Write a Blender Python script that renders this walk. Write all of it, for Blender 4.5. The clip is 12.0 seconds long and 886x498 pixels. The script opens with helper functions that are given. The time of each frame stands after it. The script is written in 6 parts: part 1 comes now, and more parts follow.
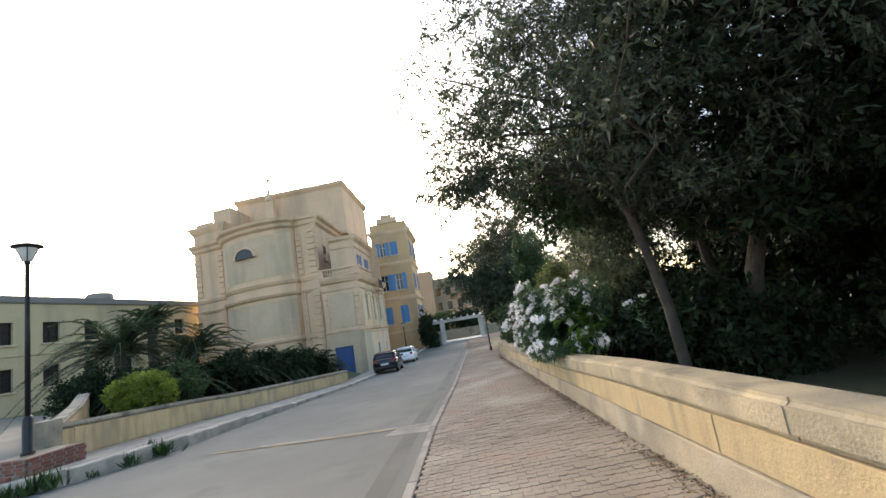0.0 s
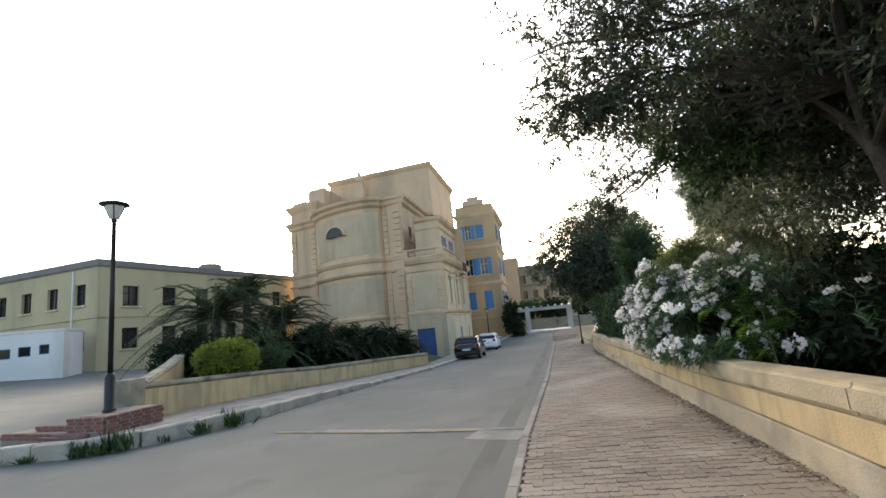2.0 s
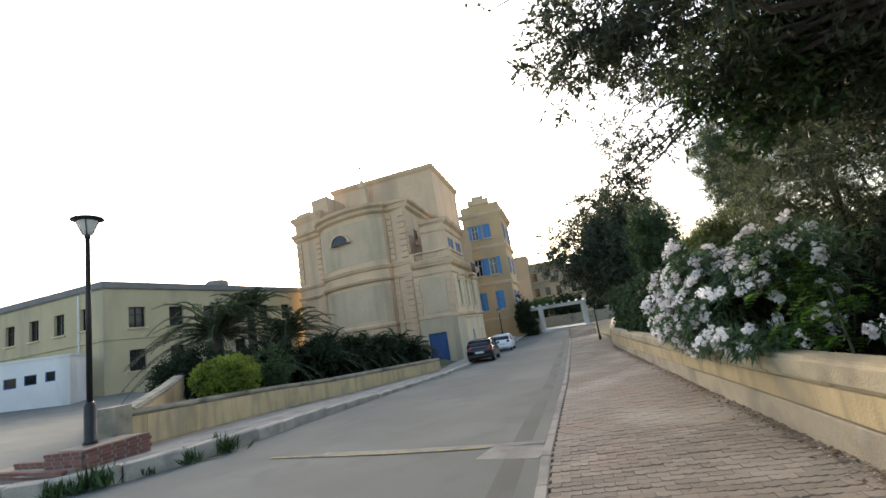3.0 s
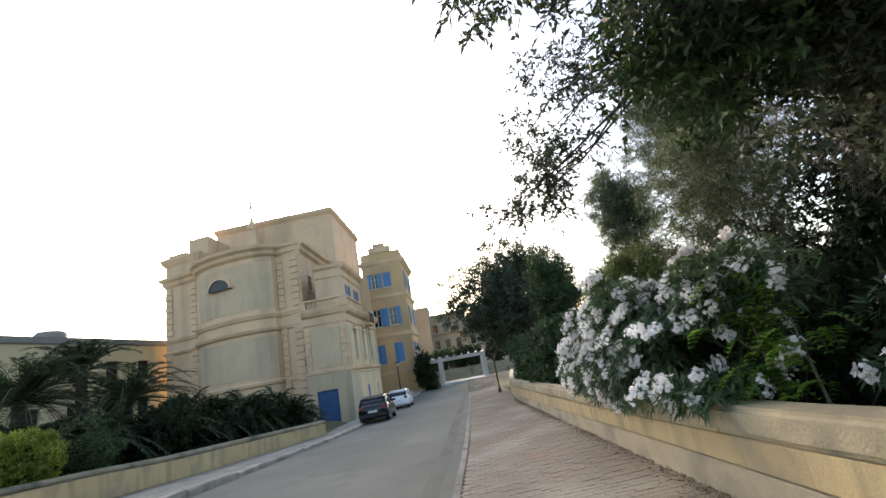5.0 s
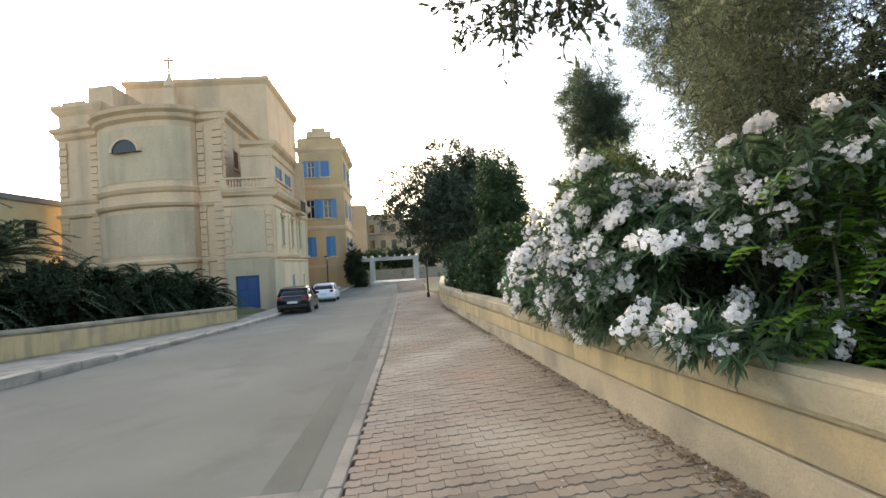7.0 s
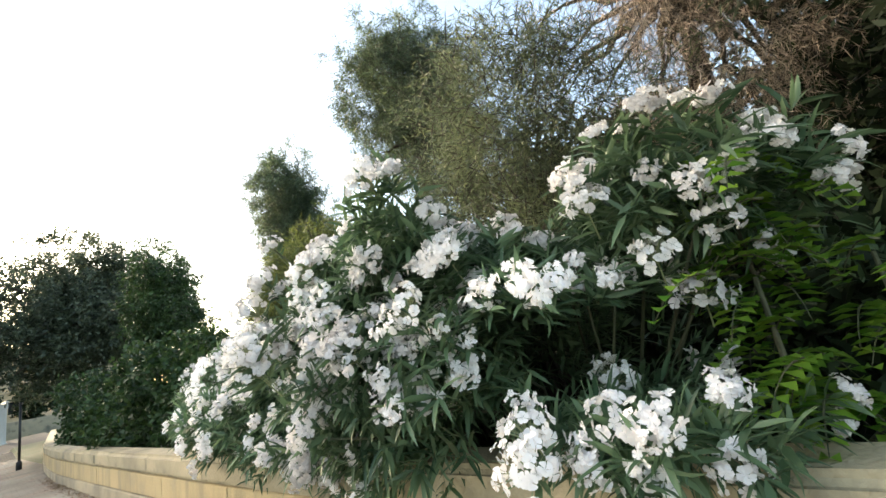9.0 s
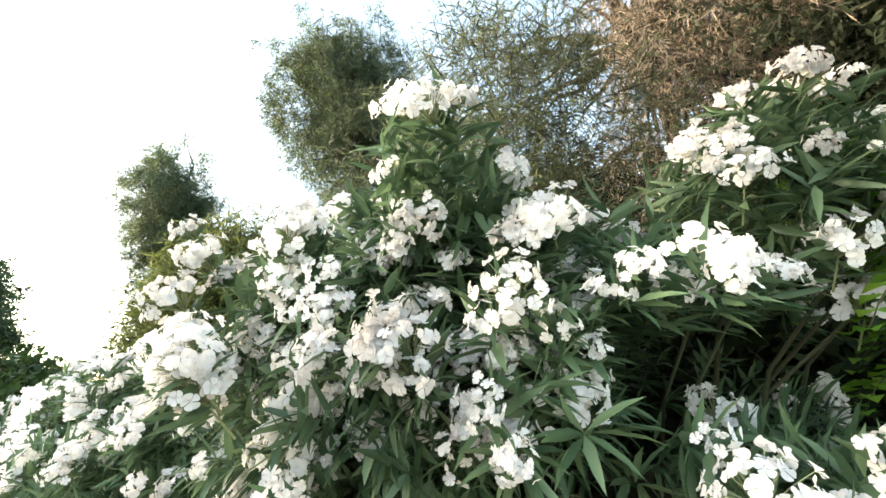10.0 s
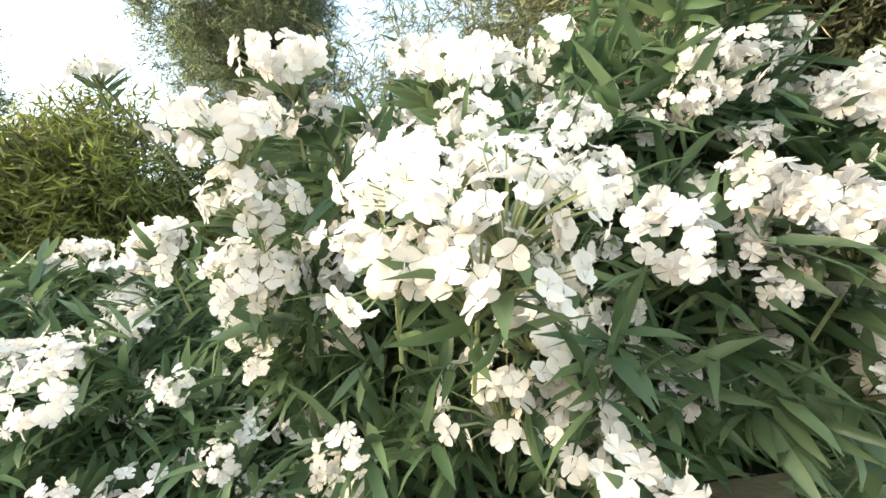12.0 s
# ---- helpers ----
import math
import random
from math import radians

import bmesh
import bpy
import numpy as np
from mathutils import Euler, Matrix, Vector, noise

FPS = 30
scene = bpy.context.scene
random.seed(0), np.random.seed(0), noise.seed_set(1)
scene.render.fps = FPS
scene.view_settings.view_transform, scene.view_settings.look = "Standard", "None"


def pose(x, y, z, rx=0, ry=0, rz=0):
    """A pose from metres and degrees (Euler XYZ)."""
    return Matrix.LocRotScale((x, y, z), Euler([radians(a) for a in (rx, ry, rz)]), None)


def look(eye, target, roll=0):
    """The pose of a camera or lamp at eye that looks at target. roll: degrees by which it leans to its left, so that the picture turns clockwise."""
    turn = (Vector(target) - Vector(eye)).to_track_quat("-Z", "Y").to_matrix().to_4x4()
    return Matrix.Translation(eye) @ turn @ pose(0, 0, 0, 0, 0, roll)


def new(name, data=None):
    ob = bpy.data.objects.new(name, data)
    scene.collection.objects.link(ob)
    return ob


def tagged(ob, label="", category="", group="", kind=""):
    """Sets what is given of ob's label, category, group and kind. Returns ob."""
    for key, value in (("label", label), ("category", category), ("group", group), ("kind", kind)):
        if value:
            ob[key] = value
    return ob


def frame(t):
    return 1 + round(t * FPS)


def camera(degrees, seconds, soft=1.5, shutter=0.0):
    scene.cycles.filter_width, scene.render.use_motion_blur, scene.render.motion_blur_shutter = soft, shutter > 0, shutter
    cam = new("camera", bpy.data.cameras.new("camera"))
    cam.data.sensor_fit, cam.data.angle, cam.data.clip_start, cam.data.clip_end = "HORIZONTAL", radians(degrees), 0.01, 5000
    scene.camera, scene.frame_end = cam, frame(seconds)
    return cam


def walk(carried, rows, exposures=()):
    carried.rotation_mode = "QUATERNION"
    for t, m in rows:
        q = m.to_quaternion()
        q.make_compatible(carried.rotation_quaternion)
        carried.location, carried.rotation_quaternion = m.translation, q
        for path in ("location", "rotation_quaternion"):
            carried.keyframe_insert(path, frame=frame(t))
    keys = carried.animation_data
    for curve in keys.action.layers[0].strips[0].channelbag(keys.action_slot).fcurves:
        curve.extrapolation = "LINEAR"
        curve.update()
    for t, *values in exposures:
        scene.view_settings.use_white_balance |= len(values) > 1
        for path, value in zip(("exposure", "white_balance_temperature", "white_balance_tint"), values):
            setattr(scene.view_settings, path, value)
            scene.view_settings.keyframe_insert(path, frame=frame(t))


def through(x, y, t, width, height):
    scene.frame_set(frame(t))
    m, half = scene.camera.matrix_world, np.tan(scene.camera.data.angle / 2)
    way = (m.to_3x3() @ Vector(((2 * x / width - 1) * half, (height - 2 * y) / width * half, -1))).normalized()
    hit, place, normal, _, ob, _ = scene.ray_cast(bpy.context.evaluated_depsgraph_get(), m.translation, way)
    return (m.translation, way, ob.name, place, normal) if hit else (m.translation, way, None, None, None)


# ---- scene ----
cam = camera(91.3, 12.0)
PATH = [
    (0, (0.573, 0.595, 1.707), (0.539, 2.567, 2.039), -9.5),
    (0.5, (0.434, 0.974, 1.694), (0.306, 2.943, 2.016), -7.2),
    (0.9, (0.323, 1.329, 1.689), (0.089, 3.289, 2.009), -6.5),
    (1, (0.303, 1.414, 1.686), (0.034, 3.371, 2.004), -6.0),
    (1.5, (0.267, 1.879, 1.65), (-0.141, 3.81, 1.976), -4.8),
    (2, (0.236, 2.374, 1.617), (-0.19, 4.301, 1.942), -5.7),
    (2.5, (0.187, 2.836, 1.614), (-0.394, 4.719, 1.958), -9.7),
    (2.7, (0.206, 3.043, 1.599), (-0.335, 4.937, 1.944), -9.4),
    (4.3, (0.151, 4.399, 1.57), (-0.106, 6.337, 1.994), -10.5),
    (4.5, (0.147, 4.6, 1.543), (-0.069, 6.531, 2.016), -10.9),
    (5, (0.156, 4.996, 1.508), (0.172, 6.932, 2.011), -10.4),
    (5.5, (0.179, 5.49, 1.488), (0.143, 7.453, 1.867), -5.3),
    (6, (0.225, 5.924, 1.46), (0.186, 7.919, 1.601), -5.3),
    (6.5, (0.244, 6.401, 1.446), (0.308, 8.4, 1.436), -4.7),
    (6.7, (0.235, 6.539, 1.44), (0.389, 8.533, 1.443), -3.9),
    (8.3, (0.401, 8.118, 1.338), (0.937, 10.029, 1.585), -8.2),
    (8.5, (0.443, 8.32, 1.322), (1.235, 10.14, 1.563), -8.4),
    (9, (0.597, 8.748, 1.309), (2.077, 10.032, 1.711), -9.8),
    (9.5, (0.71, 9.292, 1.305), (2.411, 10.209, 1.822), -12.7),
    (10, (0.756, 9.787, 1.27), (2.503, 10.592, 1.817), -7.5),
    (10.5, (0.839, 10.245, 1.256), (2.627, 10.961, 1.788), -7.3),
    (11, (0.909, 10.581, 1.266), (2.726, 11.312, 1.669), -4.5),
    (11.5, (0.988, 10.88, 1.25), (2.877, 11.4, 1.66), -4.4),
    (12, (1.031, 11.021, 1.258), (2.993, 11.124, 1.628), -6.1),
]
walk(cam, [(t, look(eye, target, roll)) for t, eye, target, roll in PATH], [(0.0, 2.15, 6900, 14), (2.5, 1.95, 7000, 13), (5.0, 1.97, 7000, 13), (6.5, 2.3, 7400, 12), (8.5, 2.2, 7400, 10), (9.5, 3.22, 7900, 5), (11.0, 3.18, 8200, 4), (12.0, 3.36, 8600, 4)])

# ---- light ----
SUN_AZ, SUN_EL = 20.0, 19.0   # degrees left of +y, and above the horizon
world = bpy.data.worlds.new("world")
scene.world = world
world.use_nodes = True
wn = world.node_tree
sky = wn.nodes.new("ShaderNodeTexSky")
sky.sky_type = "NISHITA"
sky.sun_disc = False
sky.sun_elevation = radians(SUN_EL)
sky.sun_rotation = radians(-SUN_AZ)
sky.air_density, sky.dust_density, sky.ozone_density = 1.0, 3.0, 1.2
wn.links.new(sky.outputs["Color"], wn.nodes["Background"].inputs["Color"])
wn.nodes["Background"].inputs["Strength"].default_value = 0.13
sun = new("sun", bpy.data.lights.new("sun", "SUN"))
sun.data.energy, sun.data.angle, sun.data.color = 1.9, radians(12.0), (1.0, 0.9, 0.76)
SUN_DIR = Vector((-math.sin(radians(SUN_AZ)) * math.cos(radians(SUN_EL)), math.cos(radians(SUN_AZ)) * math.cos(radians(SUN_EL)), math.sin(radians(SUN_EL))))
sun.matrix_world = look(SUN_DIR * 100, (0, 0, 0))


# ---- materials ----
def mat(name, a, b=None, scale=3.0, rough=0.8, bump=0.2, fine=40.0, metal=0.0, vary=0.0, stain=None, stain_scale=0.6, stain_amount=0.5, spec=0.5, streak=False, speckle=0.35, stain2=None, stain2_scale=1.3, cracks=0.0):
    """Two colours mixed by coarse and fine noise in world metres, with relief; stain: a third colour in large patches."""
    m = bpy.data.materials.new(name)
    m.use_nodes = True
    nt = m.node_tree
    bsdf = nt.nodes["Principled BSDF"]
    geo = nt.nodes.new("ShaderNodeNewGeometry")
    pos = geo.outputs["Position"]
    b = b or tuple(c * 0.7 for c in a)

    def tex(s, detail, vec=pos):
        n = nt.nodes.new("ShaderNodeTexNoise")
        n.inputs["Scale"].default_value, n.inputs["Detail"].default_value = s, detail
        nt.links.new(vec, n.inputs["Vector"])
        return n.outputs["Fac"]

    def ramp(fac, lo, hi):
        r = nt.nodes.new("ShaderNodeMapRange")
        r.inputs["From Min"].default_value, r.inputs["From Max"].default_value = lo, hi
        nt.links.new(fac, r.inputs["Value"])
        return r.outputs["Result"]

    def mix(fac, x, y, blend="MIX"):
        n = nt.nodes.new("ShaderNodeMix")
        n.data_type, n.blend_type = "RGBA", blend
        for sock, v in ((n.inputs[0], fac), (n.inputs[6], x), (n.inputs[7], y)):
            if isinstance(v, (int, float)):
                sock.default_value = v
            elif isinstance(v, tuple):
                sock.default_value = (*v, 1)
            else:
                nt.links.new(v, sock)
        return n.outputs[2]

    coarse, grain = tex(scale, 6), tex(fine, 4)
    col = mix(ramp(coarse, 0.35, 0.65), a, b)
    col = mix(float(speckle), col, mix(ramp(grain, 0.35, 0.65), tuple(c * 0.72 for c in a), tuple(min(1, c * 1.2) for c in a)))
    if stain:
        vec = pos
        if streak:
            mp = nt.nodes.new("ShaderNodeMapping")
            mp.inputs["Scale"].default_value = (1, 1, 0.16)
            nt.links.new(pos, mp.inputs["Vector"])
            vec = mp.outputs["Vector"]
        s = nt.nodes.new("ShaderNodeMath")
        s.operation = "MULTIPLY"
        s.inputs[1].default_value = stain_amount
        nt.links.new(ramp(tex(stain_scale, 8, vec), 0.48, 0.66), s.inputs[0])
        col = mix(s.outputs[0], col, stain)
    if stain2:
        s2 = nt.nodes.new("ShaderNodeMath")
        s2.operation = "MULTIPLY"
        s2.inputs[1].default_value = 0.6
        nt.links.new(ramp(tex(stain2_scale, 7), 0.56, 0.7), s2.inputs[0])
        col = mix(s2.outputs[0], col, stain2)
    if cracks:
        warp = nt.nodes.new("ShaderNodeTexNoise")
        warp.inputs["Scale"].default_value, warp.inputs["Detail"].default_value = 3.0, 5
        nt.links.new(pos, warp.inputs["Vector"])
        bend = nt.nodes.new("ShaderNodeVectorMath")
        bend.operation = "MULTIPLY_ADD"
        bend.inputs[1].default_value = (0.5, 0.5, 0.5)
        nt.links.new(warp.outputs["Color"], bend.inputs[0])
        nt.links.new(pos, bend.inputs[2])
        vo = nt.nodes.new("ShaderNodeTexVoronoi")
        vo.feature = "DISTANCE_TO_EDGE"
        vo.inputs["Scale"].default_value = cracks
        nt.links.new(bend.outputs[0], vo.inputs["Vector"])
        cut = nt.nodes.new("ShaderNodeMath")
        cut.operation = "MULTIPLY"
        nt.links.new(ramp(vo.outputs["Distance"], 0.007, 0.0), cut.inputs[0])
        nt.links.new(ramp(tex(0.9, 3), 0.5, 0.62), cut.inputs[1])
        col = mix(cut.outputs[0], col, tuple(c * 0.25 for c in a))
    if vary:
        info = nt.nodes.new("ShaderNodeObjectInfo")
        h = nt.nodes.new("ShaderNodeMapRange")
        h.inputs["To Min"].default_value, h.inputs["To Max"].default_value = 1 - vary, 1 + vary
        nt.links.new(info.outputs["Random"], h.inputs["Value"])
        hs = nt.nodes.new("ShaderNodeHueSaturation")
        nt.links.new(h.outputs["Result"], hs.inputs["Value"])
        nt.links.new(col, hs.inputs["Color"])
        col = hs.outputs["Color"]
    nt.links.new(col, bsdf.inputs["Base Color"])
    bsdf.inputs["Roughness"].default_value = rough
    bsdf.inputs["Metallic"].default_value = metal
    bsdf.inputs["Specular IOR Level"].default_value = spec
    if bump:
        bp = nt.nodes.new("ShaderNodeBump")
        bp.inputs["Strength"].default_value, bp.inputs["Distance"].default_value = bump, 0.02
        ad = nt.nodes.new("ShaderNodeMath")
        nt.links.new(coarse, ad.inputs[0])
        nt.links.new(grain, ad.inputs[1])
        nt.links.new(ad.outputs[0], bp.inputs["Height"])
        nt.links.new(bp.outputs["Normal"], bsdf.inputs["Normal"])
    return m


def leaf_mat(name, dark, light, through=0.3, rough=0.5, spec=0.4):
    """Leaves: each one a shade of its own between dark and light, some light passing through."""
    m = bpy.data.materials.new(name)
    m.use_nodes = True
    nt = m.node_tree
    bsdf, out = nt.nodes["Principled BSDF"], nt.nodes["Material Output"]
    geo = nt.nodes.new("ShaderNodeNewGeometry")
    rampn = nt.nodes.new("ShaderNodeValToRGB")
    rampn.color_ramp.elements[0].color, rampn.color_ramp.elements[1].color = (*dark, 1), (*light, 1)
    nt.links.new(geo.outputs["Random Per Island"], rampn.inputs["Fac"])
    n = nt.nodes.new("ShaderNodeTexNoise")
    n.inputs["Scale"].default_value = 1.3
    nt.links.new(geo.outputs["Position"], n.inputs["Vector"])
    hs = nt.nodes.new("ShaderNodeHueSaturation")
    r = nt.nodes.new("ShaderNodeMapRange")
    r.inputs["From Min"].default_value, r.inputs["From Max"].default_value = 0.3, 0.7
    r.inputs["To Min"].default_value, r.inputs["To Max"].default_value = 0.7, 1.3
    nt.links.new(n.outputs["Fac"], r.inputs["Value"])
    nt.links.new(r.outputs["Result"], hs.inputs["Value"])
    nt.links.new(rampn.outputs["Color"], hs.inputs["Color"])
    nt.links.new(hs.outputs["Color"], bsdf.inputs["Base Color"])
    bsdf.inputs["Roughness"].default_value = rough
    bsdf.inputs["Specular IOR Level"].default_value = spec
    tr = nt.nodes.new("ShaderNodeBsdfTranslucent")
    nt.links.new(hs.outputs["Color"], tr.inputs["Color"])
    mx = nt.nodes.new("ShaderNodeMixShader")
    mx.inputs[0].default_value = through
    nt.links.new(bsdf.outputs[0], mx.inputs[1])
    nt.links.new(tr.outputs[0], mx.inputs[2])
    nt.links.new(mx.outputs[0], out.inputs["Surface"])
    return m


ASPHALT = mat("asphalt", (0.140, 0.147, 0.124), (0.110, 0.117, 0.100), 0.5, 0.85, 0.25, 120, stain=(0.18, 0.188, 0.158), stain_scale=0.35, stain_amount=0.6, stain2=(0.095, 0.10, 0.086), stain2_scale=1.1)
GUTTER = mat("gutter_asphalt", (0.118, 0.122, 0.098), (0.088, 0.092, 0.074), 0.8, 0.88, 0.3, 90, stain=(0.16, 0.16, 0.15), stain_scale=0.9)
KERB_PALE = mat("pale_kerb", (0.46, 0.41, 0.325), (0.33, 0.295, 0.235), 2.0, 0.92, 0.5, 50, vary=0.12, stain=(0.16, 0.15, 0.125), stain_scale=2.2)
PATCH = mat("concrete_patch", (0.31, 0.29, 0.24), (0.20, 0.19, 0.16), 2.5, 0.9, 0.35, 60, stain=(0.10, 0.10, 0.095), stain_scale=1.5)
PAVER = mat("paver", (0.275, 0.222, 0.165), (0.20, 0.162, 0.12), 1.2, 0.9, 0.35, 90, vary=0.17, stain=(0.37, 0.32, 0.245), stain_scale=0.55, stain_amount=0.7, stain2=(0.30, 0.19, 0.135), stain2_scale=0.9)
JOINT = mat("paver_joint", (0.06, 0.047, 0.036), (0.095, 0.076, 0.058), 6, 0.95, 0.3, 120)
KERB = mat("kerb_stone", (0.32, 0.29, 0.24), (0.24, 0.22, 0.185), 2.5, 0.9, 0.35, 60, vary=0.12, stain=(0.12, 0.12, 0.105), stain_scale=1.8)
LIME = mat("yellow_limestone", (0.57, 0.43, 0.225), (0.47, 0.35, 0.19), 1.5, 0.9, 0.5, 45, vary=0.05, stain=(0.20, 0.17, 0.115), stain_scale=4.5, stain_amount=0.42, streak=True, speckle=0.16, stain2=(0.36, 0.30, 0.20), stain2_scale=1.5)
LIME_TOP = mat("weathered_coping", (0.36, 0.31, 0.215), (0.27, 0.24, 0.175), 2.0, 0.92, 0.35, 90, vary=0.12, stain=(0.13, 0.125, 0.10), stain_scale=1.3, stain_amount=0.75, speckle=0.2, stain2=(0.08, 0.08, 0.065), stain2_scale=2.6)
PLINTH = mat("plinth_render", (0.49, 0.40, 0.265), (0.38, 0.31, 0.21), 1.8, 0.92, 0.55, 45, vary=0.08, stain=(0.21, 0.19, 0.15), stain_scale=0.9, stain_amount=0.6, speckle=0.16, stain2=(0.52, 0.46, 0.35), stain2_scale=1.7)
FACADE = mat("facade_limestone", (0.68, 0.475, 0.30), (0.57, 0.41, 0.265), 0.5, 0.9, 0.3, 12, stain=(0.31, 0.25, 0.17), stain_scale=0.45, stain_amount=0.55, streak=True)
FACADE_ORANGE = mat("facade_orange", (0.58, 0.385, 0.195), (0.49, 0.335, 0.18), 0.5, 0.9, 0.3, 12, stain=(0.28, 0.22, 0.14), stain_scale=0.4, stain_amount=0.6, streak=True)
FACADE_PANEL = mat("facade_panel", (0.60, 0.455, 0.30), (0.50, 0.385, 0.255), 0.7, 0.92, 0.25, 12, stain=(0.33, 0.275, 0.18), stain_scale=0.5, stain_amount=0.5, streak=True)
FACADE_BASE = mat("facade_base", (0.48, 0.375, 0.24), (0.40, 0.32, 0.21), 0.8, 0.92, 0.3, 20, stain=(0.15, 0.15, 0.13), stain_scale=0.8, stain_amount=0.6, streak=True)
CREAM = mat("cream_plaster", (0.66, 0.53, 0.345), (0.58, 0.465, 0.305), 0.8, 0.9, 0.2, 30, stain=(0.36, 0.32, 0.24), stain_scale=0.7, streak=True)
YELLOW = mat("ochre_plaster", (0.52, 0.43, 0.255), (0.45, 0.375, 0.225), 0.5, 0.9, 0.2, 20, stain=(0.26, 0.24, 0.18), stain_scale=0.5, streak=True)
ROOFGREY = mat("roof_parapet", (0.22, 0.21, 0.19), (0.17, 0.165, 0.15), 1.0, 0.95, 0.3, 30)
WHITE = mat("white_plaster", (0.72, 0.71, 0.67), (0.64, 0.63, 0.60), 0.8, 0.85, 0.15, 30, stain=(0.45, 0.43, 0.38), stain_scale=0.8, stain_amount=0.5, streak=True)
BLUE = mat("blue_paint", (0.035, 0.10, 0.28), (0.03, 0.085, 0.23), 3, 0.55, 0.1, 60)
BLUE_LIGHT = mat("faded_blue_paint", (0.07, 0.235, 0.47), (0.055, 0.19, 0.39), 3, 0.6, 0.1, 60, vary=0.15)
BLUE_DARK = mat("navy_door_paint", (0.014, 0.065, 0.185), (0.012, 0.05, 0.15), 1.5, 0.5, 0.1, 40)
FRAME_WHITE = mat("white_frame", (0.7, 0.7, 0.68), (0.6, 0.6, 0.58), 4, 0.6, 0.05, 60)
DARK = mat("dark_glass", (0.012, 0.014, 0.016), (0.02, 0.022, 0.024), 3, 0.08, 0.0, 20)
BLACK_METAL = mat("black_metal", (0.012, 0.012, 0.013), (0.02, 0.02, 0.02), 6, 0.45, 0.1, 80, metal=0.3)
LAMP_GLASS = mat("lamp_glass", (0.62, 0.60, 0.55), (0.55, 0.53, 0.48), 5, 0.25, 0.0, 40)
PALE_SOIL = mat("pale_soil", (0.36, 0.29, 0.21), (0.27, 0.215, 0.155), 2.0, 0.95, 0.5, 50, stain=(0.17, 0.14, 0.10), stain_scale=1.5)
MORTAR = mat("grey_mortar", (0.23, 0.2, 0.17), (0.17, 0.15, 0.125), 6, 0.95, 0.4, 80)
BRICK = mat("red_brick", (0.22, 0.085, 0.06), (0.15, 0.06, 0.045), 3, 0.9, 0.4, 60, vary=0.18, stain=(0.2, 0.17, 0.14), stain_scale=2)
CONCRETE = mat("pale_concrete", (0.48, 0.47, 0.43), (0.40, 0.39, 0.36), 1.2, 0.9, 0.25, 40, stain=(0.25, 0.245, 0.22), stain_scale=0.8, streak=True)
GRASS_SOIL = mat("grassy_ground", (0.07, 0.085, 0.035), (0.11, 0.10, 0.055), 0.8, 0.95, 0.5, 30)
YPAINT = mat("faded_yellow_paint", (0.44, 0.33, 0.10), (0.25, 0.22, 0.14), 4, 0.85, 0.2, 80, stain=(0.14, 0.14, 0.13), stain_scale=5, stain_amount=0.8)
BARK = mat("bark", (0.075, 0.06, 0.048), (0.045, 0.038, 0.03), 5, 0.95, 0.8, 50, stain=(0.14, 0.125, 0.105), stain_scale=3)
TWIG = mat("dry_twigs", (0.48, 0.395, 0.32), (0.36, 0.285, 0.225), 5, 0.95, 0.3, 60)
PEDICEL = mat("pale_stalk", (0.30, 0.34, 0.19), (0.24, 0.27, 0.14), 5, 0.8, 0.0, 60)
STEM = mat("green_stem", (0.065, 0.08, 0.04), (0.085, 0.07, 0.042), 5, 0.8, 0.2, 60)
CAR_BLACK = mat("black_car_paint", (0.008, 0.009, 0.011), (0.012, 0.013, 0.015), 2, 0.18, 0.0, 60)
CAR_WHITE = mat("white_car_paint", (0.75, 0.76, 0.77), (0.7, 0.71, 0.72), 2, 0.22, 0.0, 60)
TYRE = mat("tyre_rubber", (0.012, 0.012, 0.012), (0.018, 0.018, 0.018), 5, 0.85, 0.2, 60)
RIM = mat("alloy", (0.5, 0.5, 0.5), (0.4, 0.4, 0.4), 5, 0.3, 0.0, 60, metal=0.9)
RED_GLASS = mat("red_lens", (0.25, 0.01, 0.01), (0.2, 0.01, 0.01), 5, 0.2, 0.0, 60)
PLATE = mat("number_plate", (0.6, 0.6, 0.58), (0.55, 0.55, 0.53), 5, 0.5, 0.0, 60)
DRY_LEAF = mat("dry_leaves", (0.16, 0.10, 0.05), (0.26, 0.19, 0.11), 30, 0.95, 0.2, 90, vary=0.3)
FALLEN = mat("fallen_petals", (0.62, 0.56, 0.48), (0.45, 0.38, 0.28), 30, 0.9, 0.1, 90)
WATERTANK = mat("town_stone", (0.38, 0.31, 0.21), (0.32, 0.26, 0.18), 0.3, 0.95, 0.2, 5, vary=0.15, stain=(0.25, 0.21, 0.16), stain_scale=0.2)
LEAF_OLIVE = leaf_mat("olive_leaf", (0.026, 0.04, 0.022), (0.10, 0.125, 0.075), 0.42)
# the garden's deep shade is painted into this near-black leaf colour
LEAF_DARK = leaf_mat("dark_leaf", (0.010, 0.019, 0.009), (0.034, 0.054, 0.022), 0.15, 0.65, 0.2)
LEAF_OLEANDER = leaf_mat("oleander_leaf", (0.05, 0.10, 0.05), (0.165, 0.25, 0.135), 0.4, 0.34)
LEAF_BRIGHT = leaf_mat("bright_leaf", (0.10, 0.27, 0.03), (0.32, 0.52, 0.07), 0.5)
LEAF_PALM = leaf_mat("palm_leaf", (0.03, 0.055, 0.026), (0.085, 0.125, 0.06), 0.25, 0.6, 0.2)
LEAF_SHRUB = leaf_mat("shrub_leaf", (0.10, 0.16, 0.02), (0.32, 0.38, 0.05), 0.4)
